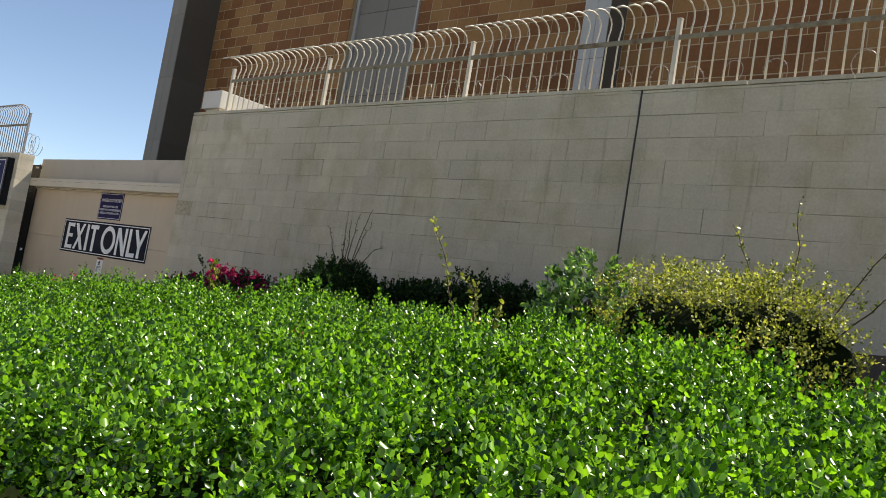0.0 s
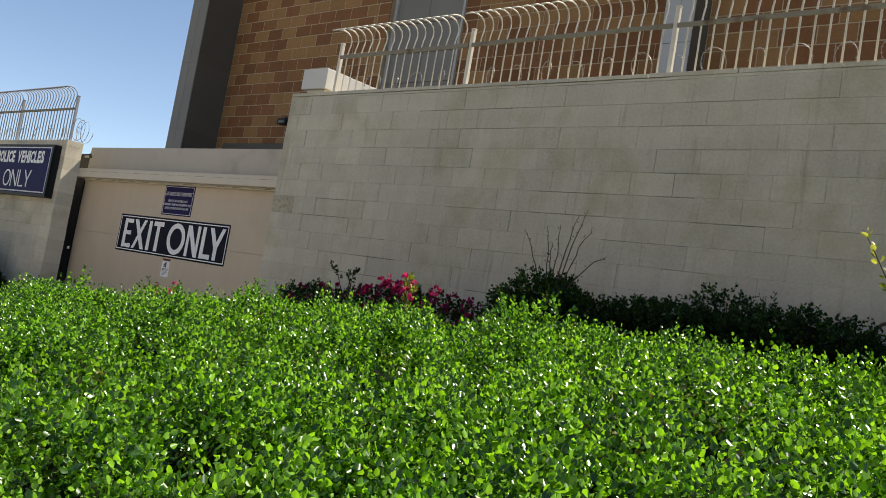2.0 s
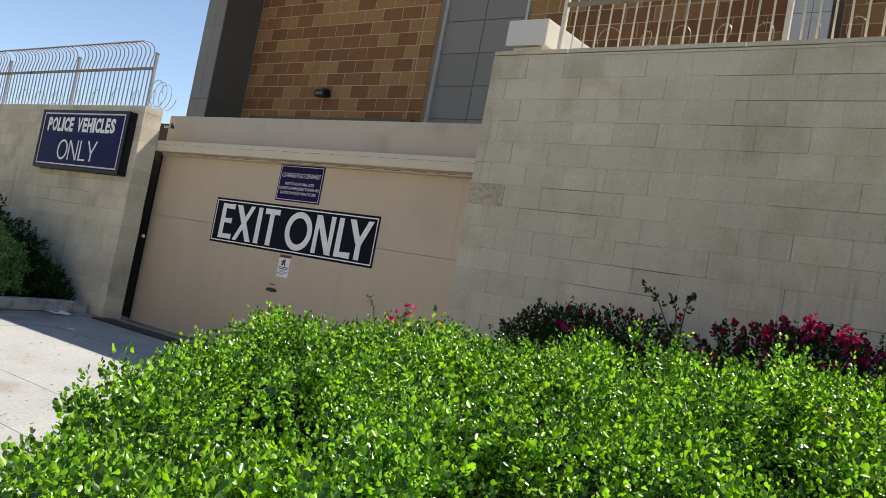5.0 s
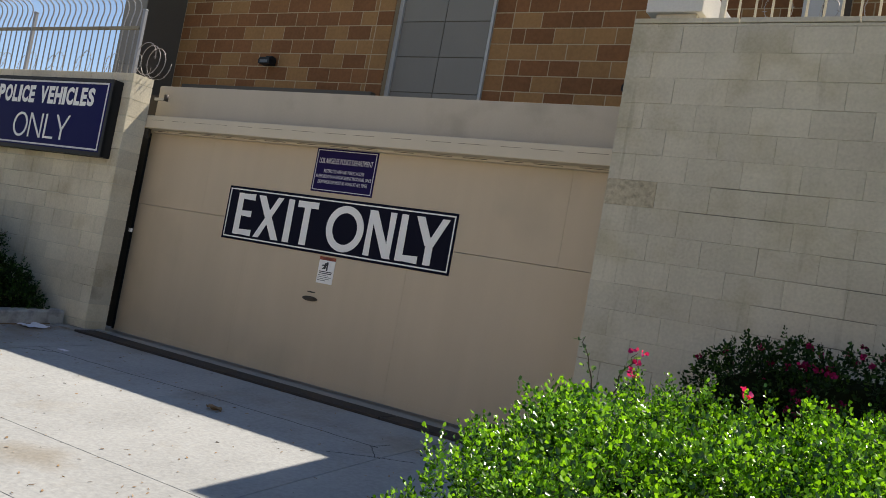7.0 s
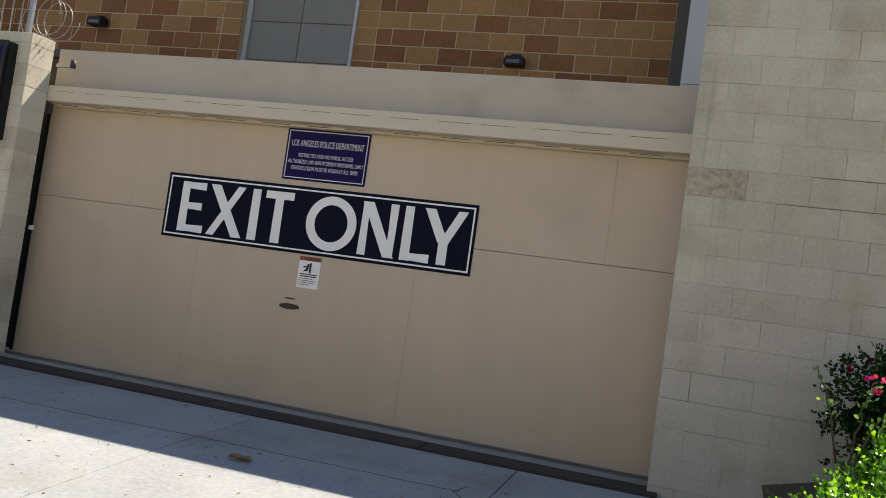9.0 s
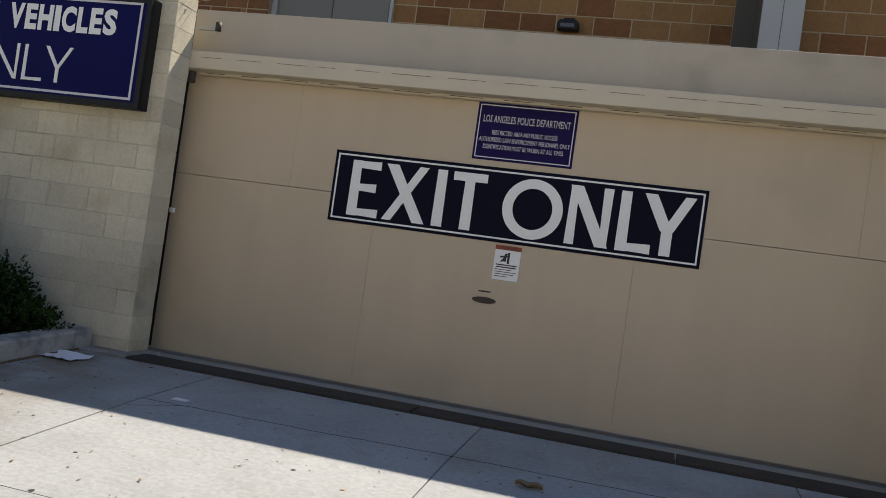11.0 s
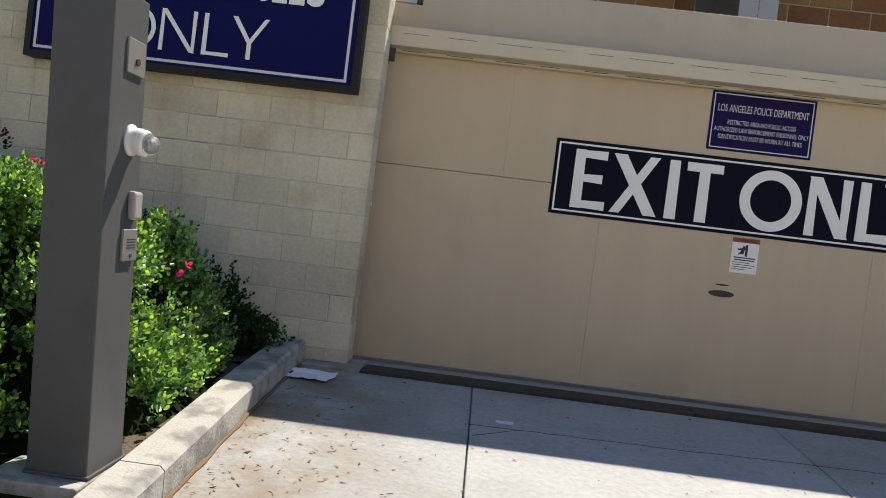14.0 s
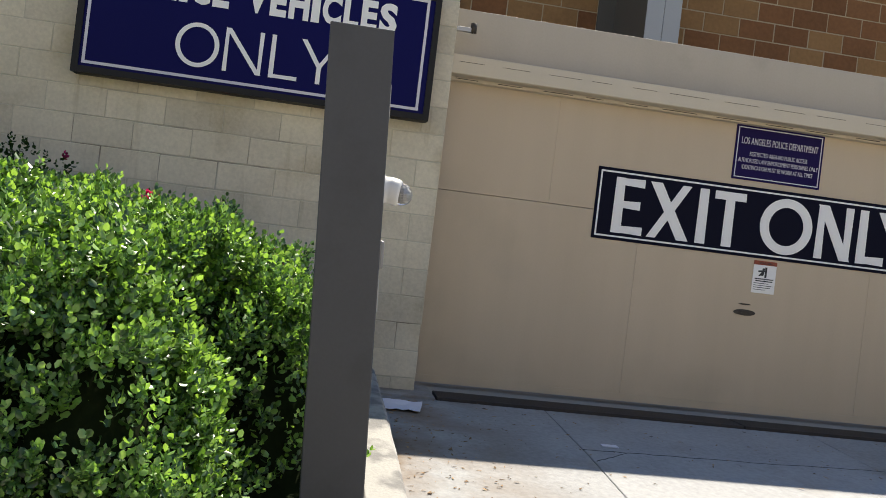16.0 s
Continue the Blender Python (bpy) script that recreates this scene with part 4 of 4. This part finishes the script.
def build_hedge(label, height, x0, x1, y0, y1, floor, count, seed, material, length=0.032, leaves=9, ratio=0.36, gap=0.08):
    h = thing("hedge", label, "hedge")
    # near-black shell below the leaves, standing in for the inner shade
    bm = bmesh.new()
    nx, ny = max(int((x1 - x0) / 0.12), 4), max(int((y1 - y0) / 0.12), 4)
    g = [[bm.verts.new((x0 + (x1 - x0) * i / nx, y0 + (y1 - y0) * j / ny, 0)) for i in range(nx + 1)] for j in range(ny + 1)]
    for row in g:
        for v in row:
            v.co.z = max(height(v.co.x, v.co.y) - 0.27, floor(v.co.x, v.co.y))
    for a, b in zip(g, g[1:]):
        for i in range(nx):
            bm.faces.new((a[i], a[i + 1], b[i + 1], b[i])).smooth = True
    part("inner_growth", bm, M_CORE, h, "near-black core standing in for inner shade")
    rng = np.random.default_rng(seed)
    T, W = [], []
    while len(T) < count:
        x, y = rng.uniform(x0, x1), rng.uniform(y0, y1)
        z = height(x, y)
        e = 0.05
        dx, dy = (height(x + e, y) - height(x - e, y)) / (2 * e), (height(x, y + e) - height(x, y - e)) / (2 * e)
        area = math.sqrt(1 + dx * dx + dy * dy)
        if rng.uniform(0, 3.2) > area or z < floor(x, y) + 0.03:
            continue
        clump = 0.65 * noise.noise((x * 9.5, y * 9.5, z * 9.5)) + 0.5 * noise.noise((x * 4.0, y * 4.5, z * 4.0 + 3))
        if clump < gap and rng.uniform() < 0.965:
            continue
        nrm = np.array((-dx, -dy, 1.0)) / area
        way = nrm * 0.5 + np.array((0, 0, 0.75)) + rng.normal(size=3) * 0.30
        deep = rng.uniform(0.05, 0.20) if rng.uniform() < 0.6 else rng.uniform(-0.03, 0.04)
        lump = 0.14 * noise.noise((x * 7, y * 7, z * 7)) - 0.02
        T.append(np.array((x, y, z)) - nrm * (deep - lump))
        W.append(way)
    foliage("leaves", np.array(T), np.array(W), seed, material, h, leaves, 0.115, length, ratio)
    return h


def dry_patch(parent, x, y, r, n, seed):
    rng = np.random.default_rng(seed)
    T = np.array([(x + rng.normal() * r, y + rng.normal() * r * 0.7, 0.0) for _ in range(n)])
    T[:, 2] = [hedge_r(a, b) - 0.06 for a, b, _ in T]
    foliage("dry_growth", T, rng.normal(size=(n, 3)) + np.array((0, 0, 0.8)), seed, M_DRY, parent, 7, 0.09, 0.026, 0.3, "dry brown twigs and leaves")


green_hedge = build_hedge("dense clipped green hedge with glossy rounded leaves below the grey wall", hedge_r, -10.75, 0.4, 0.7, 5.15, soil_z, 50000, 21, M_LEAF, 0.025, 9, 0.39)
for px, py, r, n, sd in ((-5.05, 2.45, 0.20, 70, 81), (-3.9, 2.95, 0.18, 45, 82), (-6.6, 3.4, 0.12, 16, 83), (-4.5, 2.65, 0.1, 16, 84), (-5.5, 1.5, 0.24, 70, 85), (-5.9, 2.1, 0.24, 60, 86), (-5.4, 2.9, 0.2, 40, 87), (-6.3, 2.8, 0.26, 45, 88)):
    dry_patch(green_hedge, px, py, r, n, sd)
build_hedge("dense green hedge with glossy leaves in the bed beside the gate", hedge_l, -21.6, -17.42, 2.9, 6.05, lambda x, y: ground_z(y) + 0.1, 17500, 22, M_LEAF_M, 0.038, 9, 0.36, -0.08)


def build_shrub(name, label, x, y, z0, z1, rx, ry, count, seed, material, length=0.03, leaves=8, ratio=0.36, petals=0, petal_mat=None, ragged=0.25, core=0.7):
    """A loose bush: stems from the soil, and shoots through an uneven round crown."""
    s = thing(name, label, "shrub", (x, y, z0))
    rng = np.random.default_rng(seed)
    bm = bmesh.new()
    T, W = [], []
    lim = []
    for i in range(14):
        a, r = rng.uniform(0, 2 * math.pi), rng.uniform(0.1, 0.9)
        end = Vector((math.cos(a) * rx * r, math.sin(a) * ry * r, (z1 - z0) * rng.uniform(0.55, 0.95)))
        mid = end * 0.5 + Vector((rng.normal() * 0.04, rng.normal() * 0.04, 0.08))
        add_tube(bm, [(rng.normal() * 0.03, rng.normal() * 0.03, -0.03), mid, end], [0.012, 0.008, 0.003], 5)
        lim.append(end)
    part("branchwork", bm, M_TWIG, s)
    # A near-black lumpy core paints the shade between the crown's leaves.
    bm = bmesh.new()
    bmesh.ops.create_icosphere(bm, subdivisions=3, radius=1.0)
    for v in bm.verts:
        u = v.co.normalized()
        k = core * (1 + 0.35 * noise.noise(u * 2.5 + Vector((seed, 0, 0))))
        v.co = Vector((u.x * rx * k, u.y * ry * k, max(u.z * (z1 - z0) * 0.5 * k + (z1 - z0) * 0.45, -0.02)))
    part("inner_growth", bm, M_CORE, s, "near-black core standing in for inner shade")
    while len(T) < count:
        u = unit(rng.normal(size=(1, 3)))[0]
        r = rng.uniform(0.25, 1.0) ** 0.45
        lump = 1 + ragged * noise.noise((u[0] * 2.2 + seed, u[1] * 2.2, u[2] * 2.2))
        h = (z1 - z0)
        p = np.array((u[0] * rx, u[1] * ry, u[2] * h * 0.5)) * r * lump + np.array((0, 0, h * 0.52))
        if p[2] < 0.02:
            continue
        T.append(p)
        W.append(u * 0.7 + np.array((0, 0, 0.6)) + rng.normal(size=3) * 0.4)
    T, W = np.array(T), np.array(W)
    foliage("leaves", T, W, seed, material, s, leaves, 0.08, length, ratio)
    if petals:
        k = rng.choice(len(T), petals, replace=False)
        foliage("flower_growth", T[k] + unit(W[k]) * 0.07, W[k], seed + 1, petal_mat, s, 7, 0.03, 0.030, 0.5, "papery magenta bracts")
    return s


def build_sprays(name, label, x, y, z0, tops, seed, material, spread=0.03, length=0.022, leaves=5, step=0.05, thick=0.006):
    """Long bare shoots with a few leaves."""
    s = thing(name, label, "shrub", (x, y, z0))
    rng = np.random.default_rng(seed)
    T, W = [], []
    for dx, dy, dz in tops:
        a, b = Vector((dx * 0.2, dy * 0.2, 0)), Vector((dx, dy, dz))
        pts = []
        for i in range(9):
            t = i / 8
            p = a.lerp(b, t) + Vector((rng.normal() * spread * t * 0.4, rng.normal() * spread * t * 0.4, 0.06 * math.sin(t * 3)))
            pts.append(p)
        part("shoot", add_tube(bmesh.new(), pts, [thick * (1 - 0.7 * i / 8) for i in range(9)], 5), M_TWIG, s)
        if step:
            for p, q in zip(pts[3:], pts[4:]):
                for t in np.arange(0, 1, max(step / (q - p).length, 0.12)):
                    T.append(np.array(p.lerp(q, t))), W.append(np.array((q - p).normalized()) + rng.normal(size=3) * 0.6)
    if T:
        foliage("leaves", np.array(T), np.array(W), seed, material, s, leaves, 0.04, length)
    return s


def bed(x, y):
    return soil_z(x, y)


def shrub(x, y, top, rx, ry, count, seed, material, label, **kw):
    return build_shrub("shrub", label, x, y, bed(x, y), top, rx, ry, count, seed, material, **kw)


shrub(-1.98, 4.8, 1.82, 0.80, 0.6, 5000, 31, M_LEAF_Y, "yellow-green variegated shrub by the grey wall", length=0.021, core=0.87, ragged=0.4)
shrub(-3.15, 5.05, 1.84, 0.36, 0.34, 420, 32, M_LEAF_M, "light green broad-leaved shrub by the grey wall", length=0.05, core=0.5)
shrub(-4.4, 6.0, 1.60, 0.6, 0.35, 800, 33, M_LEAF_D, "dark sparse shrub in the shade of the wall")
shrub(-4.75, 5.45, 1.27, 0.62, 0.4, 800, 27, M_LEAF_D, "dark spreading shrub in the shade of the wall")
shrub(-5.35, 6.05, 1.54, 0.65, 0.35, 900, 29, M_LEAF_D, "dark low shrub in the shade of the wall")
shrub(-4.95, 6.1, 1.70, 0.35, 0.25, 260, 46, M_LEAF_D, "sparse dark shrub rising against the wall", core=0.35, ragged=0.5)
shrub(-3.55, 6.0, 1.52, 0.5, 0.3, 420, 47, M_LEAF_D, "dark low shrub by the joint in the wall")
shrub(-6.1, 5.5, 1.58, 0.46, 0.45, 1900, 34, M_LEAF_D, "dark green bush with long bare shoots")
shrub(-5.7, 4.75, 1.36, 0.42, 0.35, 500, 28, M_LEAF, "mid-green bush rising behind the hedge", length=0.036)
shrub(-7.35, 5.4, 1.33, 0.75, 0.42, 1100, 35, M_LEAF_D, "bougainvillea under the wall with magenta flowers darkened for shade", petals=420, petal_mat=M_PETAL_D)
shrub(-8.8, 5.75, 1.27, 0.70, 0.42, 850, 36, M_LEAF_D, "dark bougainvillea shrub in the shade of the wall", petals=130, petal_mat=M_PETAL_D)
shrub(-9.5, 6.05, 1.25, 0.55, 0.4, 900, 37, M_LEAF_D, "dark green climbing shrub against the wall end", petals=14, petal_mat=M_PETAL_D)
build_sprays("twiggy_plant", "bare grey-brown shoots rising from the bush", -6.05, 5.42, 1.45, [(-0.32, 0, 0.50), (-0.18, 0.1, 0.55), (0.02, 0, 0.56), (0.16, 0.1, 0.70), (0.3, 0, 0.56), (0.22, -0.1, 0.62), (-0.05, 0, 0.42), (0.38, 0.1, 0.36)], 41, M_LEAF_D, 0.025, 0.015, 2, 0.10)
build_sprays("leafy_shoots", "dark leafy shoots rising out of the bougainvillea", -8.3, 5.5, 1.2, [(-0.30, 0, 0.28), (-0.12, 0.1, 0.24), (0.06, 0, 0.26)], 48, M_LEAF_D, 0.03, 0.036, 4, 0.05)


def build_bare_branches():
    b = thing("bare_branches", "bare woody branches arching in front of the grey wall", "branches", (-3.4, 6.3, soil_z(-3.4, 6.3)))
    for x0, x1, top, r in ((-0.75, -0.15, 0.30, 0.016), (-0.1, 0.75, 0.26, 0.014), (0.15, 0.95, 0.16, 0.018), (-1.1, -0.5, 0.12, 0.012)):
        pts = [(x0 + (x1 - x0) * i / 10, 0.02 * math.sin(i), -0.03 + top * math.sin(math.pi * (i / 10) ** 0.8) + 0.01 * math.sin(i * 2.3)) for i in range(11)]
        part("branch", add_tube(bmesh.new(), pts, [r * (1 - 0.05 * i) for i in range(11)], 6), M_TWIG, b)


build_bare_branches()
build_sprays("arching_shoots", "tall arching yellow-green shoots above the hedge", -2.95, 3.75, 0.95, [(-0.52, 0.0, 0.88), (-0.22, 0.1, 0.55), (0.10, 0.0, 0.48), (-0.05, -0.1, 0.52)], 42, M_LEAF_Y, 0.05, 0.034, 4, 0.06)
build_sprays("long_shoots", "long shoots above the variegated shrub", -1.7, 4.9, 1.4, [(-0.05, 0, 0.85), (0.5, 0.1, 0.75), (0.75, 0, 0.55), (-0.45, 0, 0.68)], 43, M_LEAF_Y, 0.05, 0.024, 4, 0.06)
build_sprays("flowering_shoot", "upright shoot with yellow and pink flowers in the hedge", -6.42, 4.27, 1.0, [(0, 0, 0.42), (0.05, 0.03, 0.34)], 44, M_LEAF_Y, 0.02, 0.035, 6, 0.04)
build_sprays("flowering_shoot", "thin shoots with small red flowers at the hedge end", -10.1, 4.65, 0.65, [(-0.15, 0, 0.42), (0.12, 0.1, 0.38), (0.2, 0, 0.3)], 45, M_LEAF_M, 0.04, 0.03, 4, 0.06)
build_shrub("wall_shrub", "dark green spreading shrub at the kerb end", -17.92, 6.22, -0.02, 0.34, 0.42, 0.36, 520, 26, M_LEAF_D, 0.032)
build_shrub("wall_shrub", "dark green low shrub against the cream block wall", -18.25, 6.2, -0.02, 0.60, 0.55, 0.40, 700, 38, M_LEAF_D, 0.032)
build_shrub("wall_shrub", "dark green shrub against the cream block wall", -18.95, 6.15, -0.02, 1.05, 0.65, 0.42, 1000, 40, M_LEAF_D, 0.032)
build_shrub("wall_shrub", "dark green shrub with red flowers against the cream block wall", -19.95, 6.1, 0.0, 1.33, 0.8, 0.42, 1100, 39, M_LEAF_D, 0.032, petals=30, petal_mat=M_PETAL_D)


def build_flowers(label, spots, seed):
    """Small bunches of bracts among the leaves."""
    for i, (x, y, z, n) in enumerate(spots):
        f = thing("flower_cluster", label, "flower", (x, y, z), "pink flowers among the hedges")
        rng = np.random.default_rng(seed + i)
        T = rng.normal(size=(n, 3)) * 0.022
        # Bunches near the wall take the shade-darkened petal colour.
        foliage("bracts", T, rng.normal(size=(n, 3)) + np.array((0, 0, 0.6)), seed + i, M_PETAL_D if -8 < x < -6.5 else M_PETAL, f, 5, 0.02, 0.026, 0.5)


build_flowers("small bunch of bright magenta bougainvillea flowers", [(-6.42, 4.27, 1.38, 4), (-6.40, 4.27, 1.29, 4), (-18.15, 4.85, 0.88, 20), (-18.9, 5.3, 1.14, 10), (-7.35, 5.0, 1.36, 16), (-7.15, 4.97, 1.33, 18), (-6.8, 5.0, 1.36, 9), (-7.6, 5.05, 1.30, 8), (-10.0, 4.75, 1.02, 4), (-9.9, 4.5, 0.93, 5),
              (-4.2, 3.5, 1.0, 3), (-3.6, 3.7, 1.06, 3), (-17.65, 4.6, 0.72, 2), (-9.3, 4.3, 1.0, 3)], 60)


# ---- litter ----
def lie_flat(ob):
    """Lays loose leaves down on the sloping concrete, a little curled."""
    for v in ob.data.vertices:
        g = ground_z(v.co.y)
        v.co.z = g + 0.003 + 0.22 * abs(v.co.z - g)


def build_litter():
    bm = bmesh.new()
    pts = [(-17.392 + 0.012 * noise.noise((y * 4, 2, 0)), y, ground_z(y) + 0.004) for y in np.arange(3.5, 6.5, 0.06)]
    add_tube(bm, pts, [0.010 + 0.012 * abs(noise.noise((p[1] * 5, 0, 4))) for p in pts], 5)
    tagged(part("dirt_line", bm, M_DIRT), "line of brown dirt and crumbs along the kerb foot", "dirt", kind="structure")
    p = thing("paper_sheet", "crumpled white sheet of paper on the concrete by the kerb", "paper", (-17.28, 6.14, ground_z(6.14)))
    bm = bmesh.new()
    g = [[bm.verts.new((-0.16 + 0.32 * i / 8 + 0.04 * j / 5, -0.12 + 0.22 * j / 5, 0.006 + 0.022 * abs(noise.noise((i * 0.6, j * 0.7, 2))) + (0.02 if j == 5 else 0))) for i in range(9)] for j in range(6)]
    for a, b in zip(g, g[1:]):
        for i in range(8):
            bm.faces.new((a[i], a[i + 1], b[i + 1], b[i]))
    part("sheet", bm, M_PAPER, p)
    p = thing("paper_scrap", "small white paper scrap on the driveway", "litter", (-15.93, 5.62, ground_z(5.62)))
    part("scrap", box(-0.05, 0.06, -0.03, 0.03, 0.0, 0.008, 0.003), M_PAPER, p)
    rng = np.random.default_rng(77)
    T = []
    for i in range(700):
        if i < 280:
            x, y = -17.36 + abs(rng.normal()) * 0.38, rng.uniform(3.0, 6.5)
        else:
            x, y = rng.uniform(-17.3, -11.0), rng.uniform(1.5, 6.4)
        T.append((x, y, ground_z(y) + 0.004))
    T = np.array(T)
    w = rng.normal(size=T.shape)
    w[:, 2] = 0.05
    ob = foliage("dry_leaves", T, w, 78, M_LITTER, None, 1, 0.01, 0.040, 0.20, "scattered dry brown leaves on the concrete")
    lie_flat(ob)
    tagged(ob, category="leaf litter")
    T = np.array([(-17.39 + abs(rng.normal()) * 0.45, rng.uniform(3.6, 5.9), 0.0) for _ in range(240)] + [(rng.uniform(-17.3, -11.5), rng.uniform(2.5, 6.4), 0.0) for _ in range(110)])
    T[:, 2] = [ground_z(b) + 0.002 for _, b, _ in T]
    w = rng.normal(size=T.shape)
    w[:, 2] = 0.02
    ob = foliage("leaf_crumbs", T, w, 79, M_LITTER, None, 1, 0.004, 0.012, 0.3, "brown crumbs of dry leaf and dirt by the kerb")
    lie_flat(ob)
    tagged(ob, category="leaf litter")


build_litter()


def build_gum_spots():
    rng = np.random.default_rng(91)
    verts, faces = [], []
    for _ in range(70):
        x, y, r = rng.uniform(-17.2, -11.2), rng.uniform(2.0, 6.35), 0.004 + 0.014 * rng.uniform() ** 3
        o = len(verts)
        for k in range(9):
            a = 2 * math.pi * k / 9
            px, py = x + math.cos(a) * r * rng.uniform(0.7, 1.3), y + math.sin(a) * r * rng.uniform(0.7, 1.3)
            verts.append((px, py, ground_z(py) + 0.0022))
        verts.append((x, y, ground_z(y) + 0.004))
        faces += [(o + k, o + (k + 1) % 9, o + 9) for k in range(9)]
    tagged(stuff_mesh("gum_spots", verts, faces, M_PLATE, None, "small dark trodden spots on the driveway concrete"), category="stains")


build_gum_spots()
# one large curled leaf on the drive
big = thing("fallen_leaf", "large curled tan leaf lying on the driveway", "leaf", (-13.49, 5.30, ground_z(5.30)))
bm = bmesh.new()
g = [[bm.verts.new((-0.08 + 0.16 * i / 6, (j - 1) * 0.045 * math.sin(math.pi * (i + 0.6) / 7.2), 0.006 + 0.022 * abs(j - 1) + 0.006 * math.sin(i * 1.7))) for j in range(3)] for i in range(7)]
for a, b in zip(g, g[1:]):
    for j in range(2):
        bm.faces.new((a[j], a[j + 1], b[j + 1], b[j]))
part("blade", bm, M_LITTER, big)

# ---- pieces: slabs and wall blocks ----
def build_driveway():
    d = thing("driveway", "pale concrete driveway of large slabs, dusty with dry leaves", "driveway", kind="structure")
    xs = [-30.0, -20.4, -18.26, -16.14, -14.02, -11.92, -10.55]
    ys = [-5.9, -1.0, 1.4, 3.06, 3.84, 6.44]
    g = 0.0035
    for a, b in zip(xs, xs[1:]):
        for c, e in zip(ys, ys[1:]):
            if b < -17.2 and e > 3.0:
                continue
            x0, x1 = a + g, b - g
            if c >= 3.0 and a < -17:
                continue
            if c >= 3.0 and a == -18.26:
                continue
            cuts = sorted({c + g, e - g, *[p[0] for p in PROFILE if c + g < p[0] < e - g]})
            bm = bmesh.new()
            rows = []
            for y in cuts:
                z = ground_z(y)
                rows.append([bm.verts.new(v) for v in ((x0, y, z - 0.04), (x0, y, z - 0.004), (x0 + 0.004, y, z), (x1 - 0.004, y, z), (x1, y, z - 0.004), (x1, y, z - 0.04))])
            for p, q in zip(rows, rows[1:]):
                for j in range(5):
                    bm.faces.new((p[j + 1], q[j + 1], q[j], p[j]))
            bm.faces.new(rows[0])
            bm.faces.new(rows[-1][::-1])
            bmesh.ops.recalc_face_normals(bm, faces=bm.faces)
            part("slab", bm, M_CONC, d)
    part("apron", box(-17.06, -10.7, 6.732, 7.5, -0.2, -0.045, 0.004), M_APRON, d, "dirty grey concrete strip")
    part("slab", box(-17.39, -16.96, 6.458, 6.96, -0.2, -0.004, 0.003), M_CONC, d)
    # the strip between kerb and the first joint, and the apron at the gate
    for x0, x1, y0, y1 in ((-17.39, -16.146, 3.846, 6.438), (-17.39, -16.146, 3.066, 3.834)):
        bm = bmesh.new()
        cuts = sorted({y0, y1, *[p[0] for p in PROFILE if y0 < p[0] < y1]})
        rows = [[bm.verts.new((x0, y, ground_z(y))), bm.verts.new((x1, y, ground_z(y))), bm.verts.new((x1, y, ground_z(y) - 0.04)), bm.verts.new((x0, y, ground_z(y) - 0.04))] for y in cuts]
        for p, q in zip(rows, rows[1:]):
            for j in range(4):
                bm.faces.new((p[j], p[(j + 1) % 4], q[(j + 1) % 4], q[j]))
        bm.faces.new(rows[0][::-1])
        bm.faces.new(rows[-1])
        part("slab", bm, M_CONC, d)


build_driveway()


def build_cracks():
    c = thing("pavement_crack", "thin dark winding cracks across the concrete slabs", "crack", kind="structure")
    rng = random.Random(9)
    for run in (((-16.14, 5.50), (-15.6, 5.52), (-14.9, 5.54), (-14.02, 5.60), (-13.1, 5.62), (-12.1, 5.64)), ((-11.95, 5.4), (-12.15, 5.62), (-12.1, 5.8)), ((-11.95, 5.4), (-11.7, 5.55)),
                ((-11.95, 5.4), (-12.25, 5.2)), ((-16.12, 5.28), (-15.85, 5.50))):
        bm = bmesh.new()
        pts = []
        for (ax, ay), (bx, by) in zip(run, run[1:]):
            for k in range(8):
                t = k / 8
                y = ay + (by - ay) * t + rng.uniform(-0.008, 0.008)
                pts.append((ax + (bx - ax) * t, y, ground_z(y) - 0.0015))
        pts.append((run[-1][0], run[-1][1], ground_z(run[-1][1]) - 0.0015))
        add_tube(bm, pts, 0.0045, 4)
        part("crack", bm, M_INK, c)


build_cracks()
block_wall("wall_right", "painted grey concrete block wall with stained joints", -11.03, 14.0, 6.55, 0.40, 0.249, -0.1, WALL_TOP_R - 0.037, (-11.1, -2.6, 1.0), M_BLOCK, M_MORTAR, -10.83, -3.84, 0.0012, 0.0020, 0.17, (-10.8, 2.18))
def build_wall_trim():
    t = thing("wall_capping", "thin grey mortar capping with open joints along the wall top", "capping", kind="structure")
    rng = random.Random(5)
    x = -11.034
    while x < 12:
        w = 0.813 + rng.uniform(-0.01, 0.01)
        part("cap_piece", box(x + rng.uniform(0.004, 0.011), x + w, 6.545, 6.95, WALL_TOP_R - 0.036, WALL_TOP_R + rng.uniform(0.0, 0.003), 0.004), M_BLOCK, t)
        x += w
    j = thing("control_joint", "dark open vertical joint in the grey block wall", "joint", kind="structure")
    bm = bmesh.new()
    pts = []
    for i in range(40):
        z = 0.5 + 3.05 * i / 39
        pts.append((-3.84 + 0.006 * noise.noise((z * 3, 0, 0)), 6.557, z))
    add_tube(bm, pts, 0.0085, 6)
    part("gap", bm, M_INK, j)


build_wall_trim()
block_wall("wall_left", "cream painted concrete block wall with a police sign", -32.0, -17.09, 6.68, 0.29, 0.084, -0.2, WALL_TOP_L, (-22.0, -17.0, 0.0), M_BLOCK_L, M_MORTAR_L, -17.48, None, 0.0045, 0.0036, 0.16)
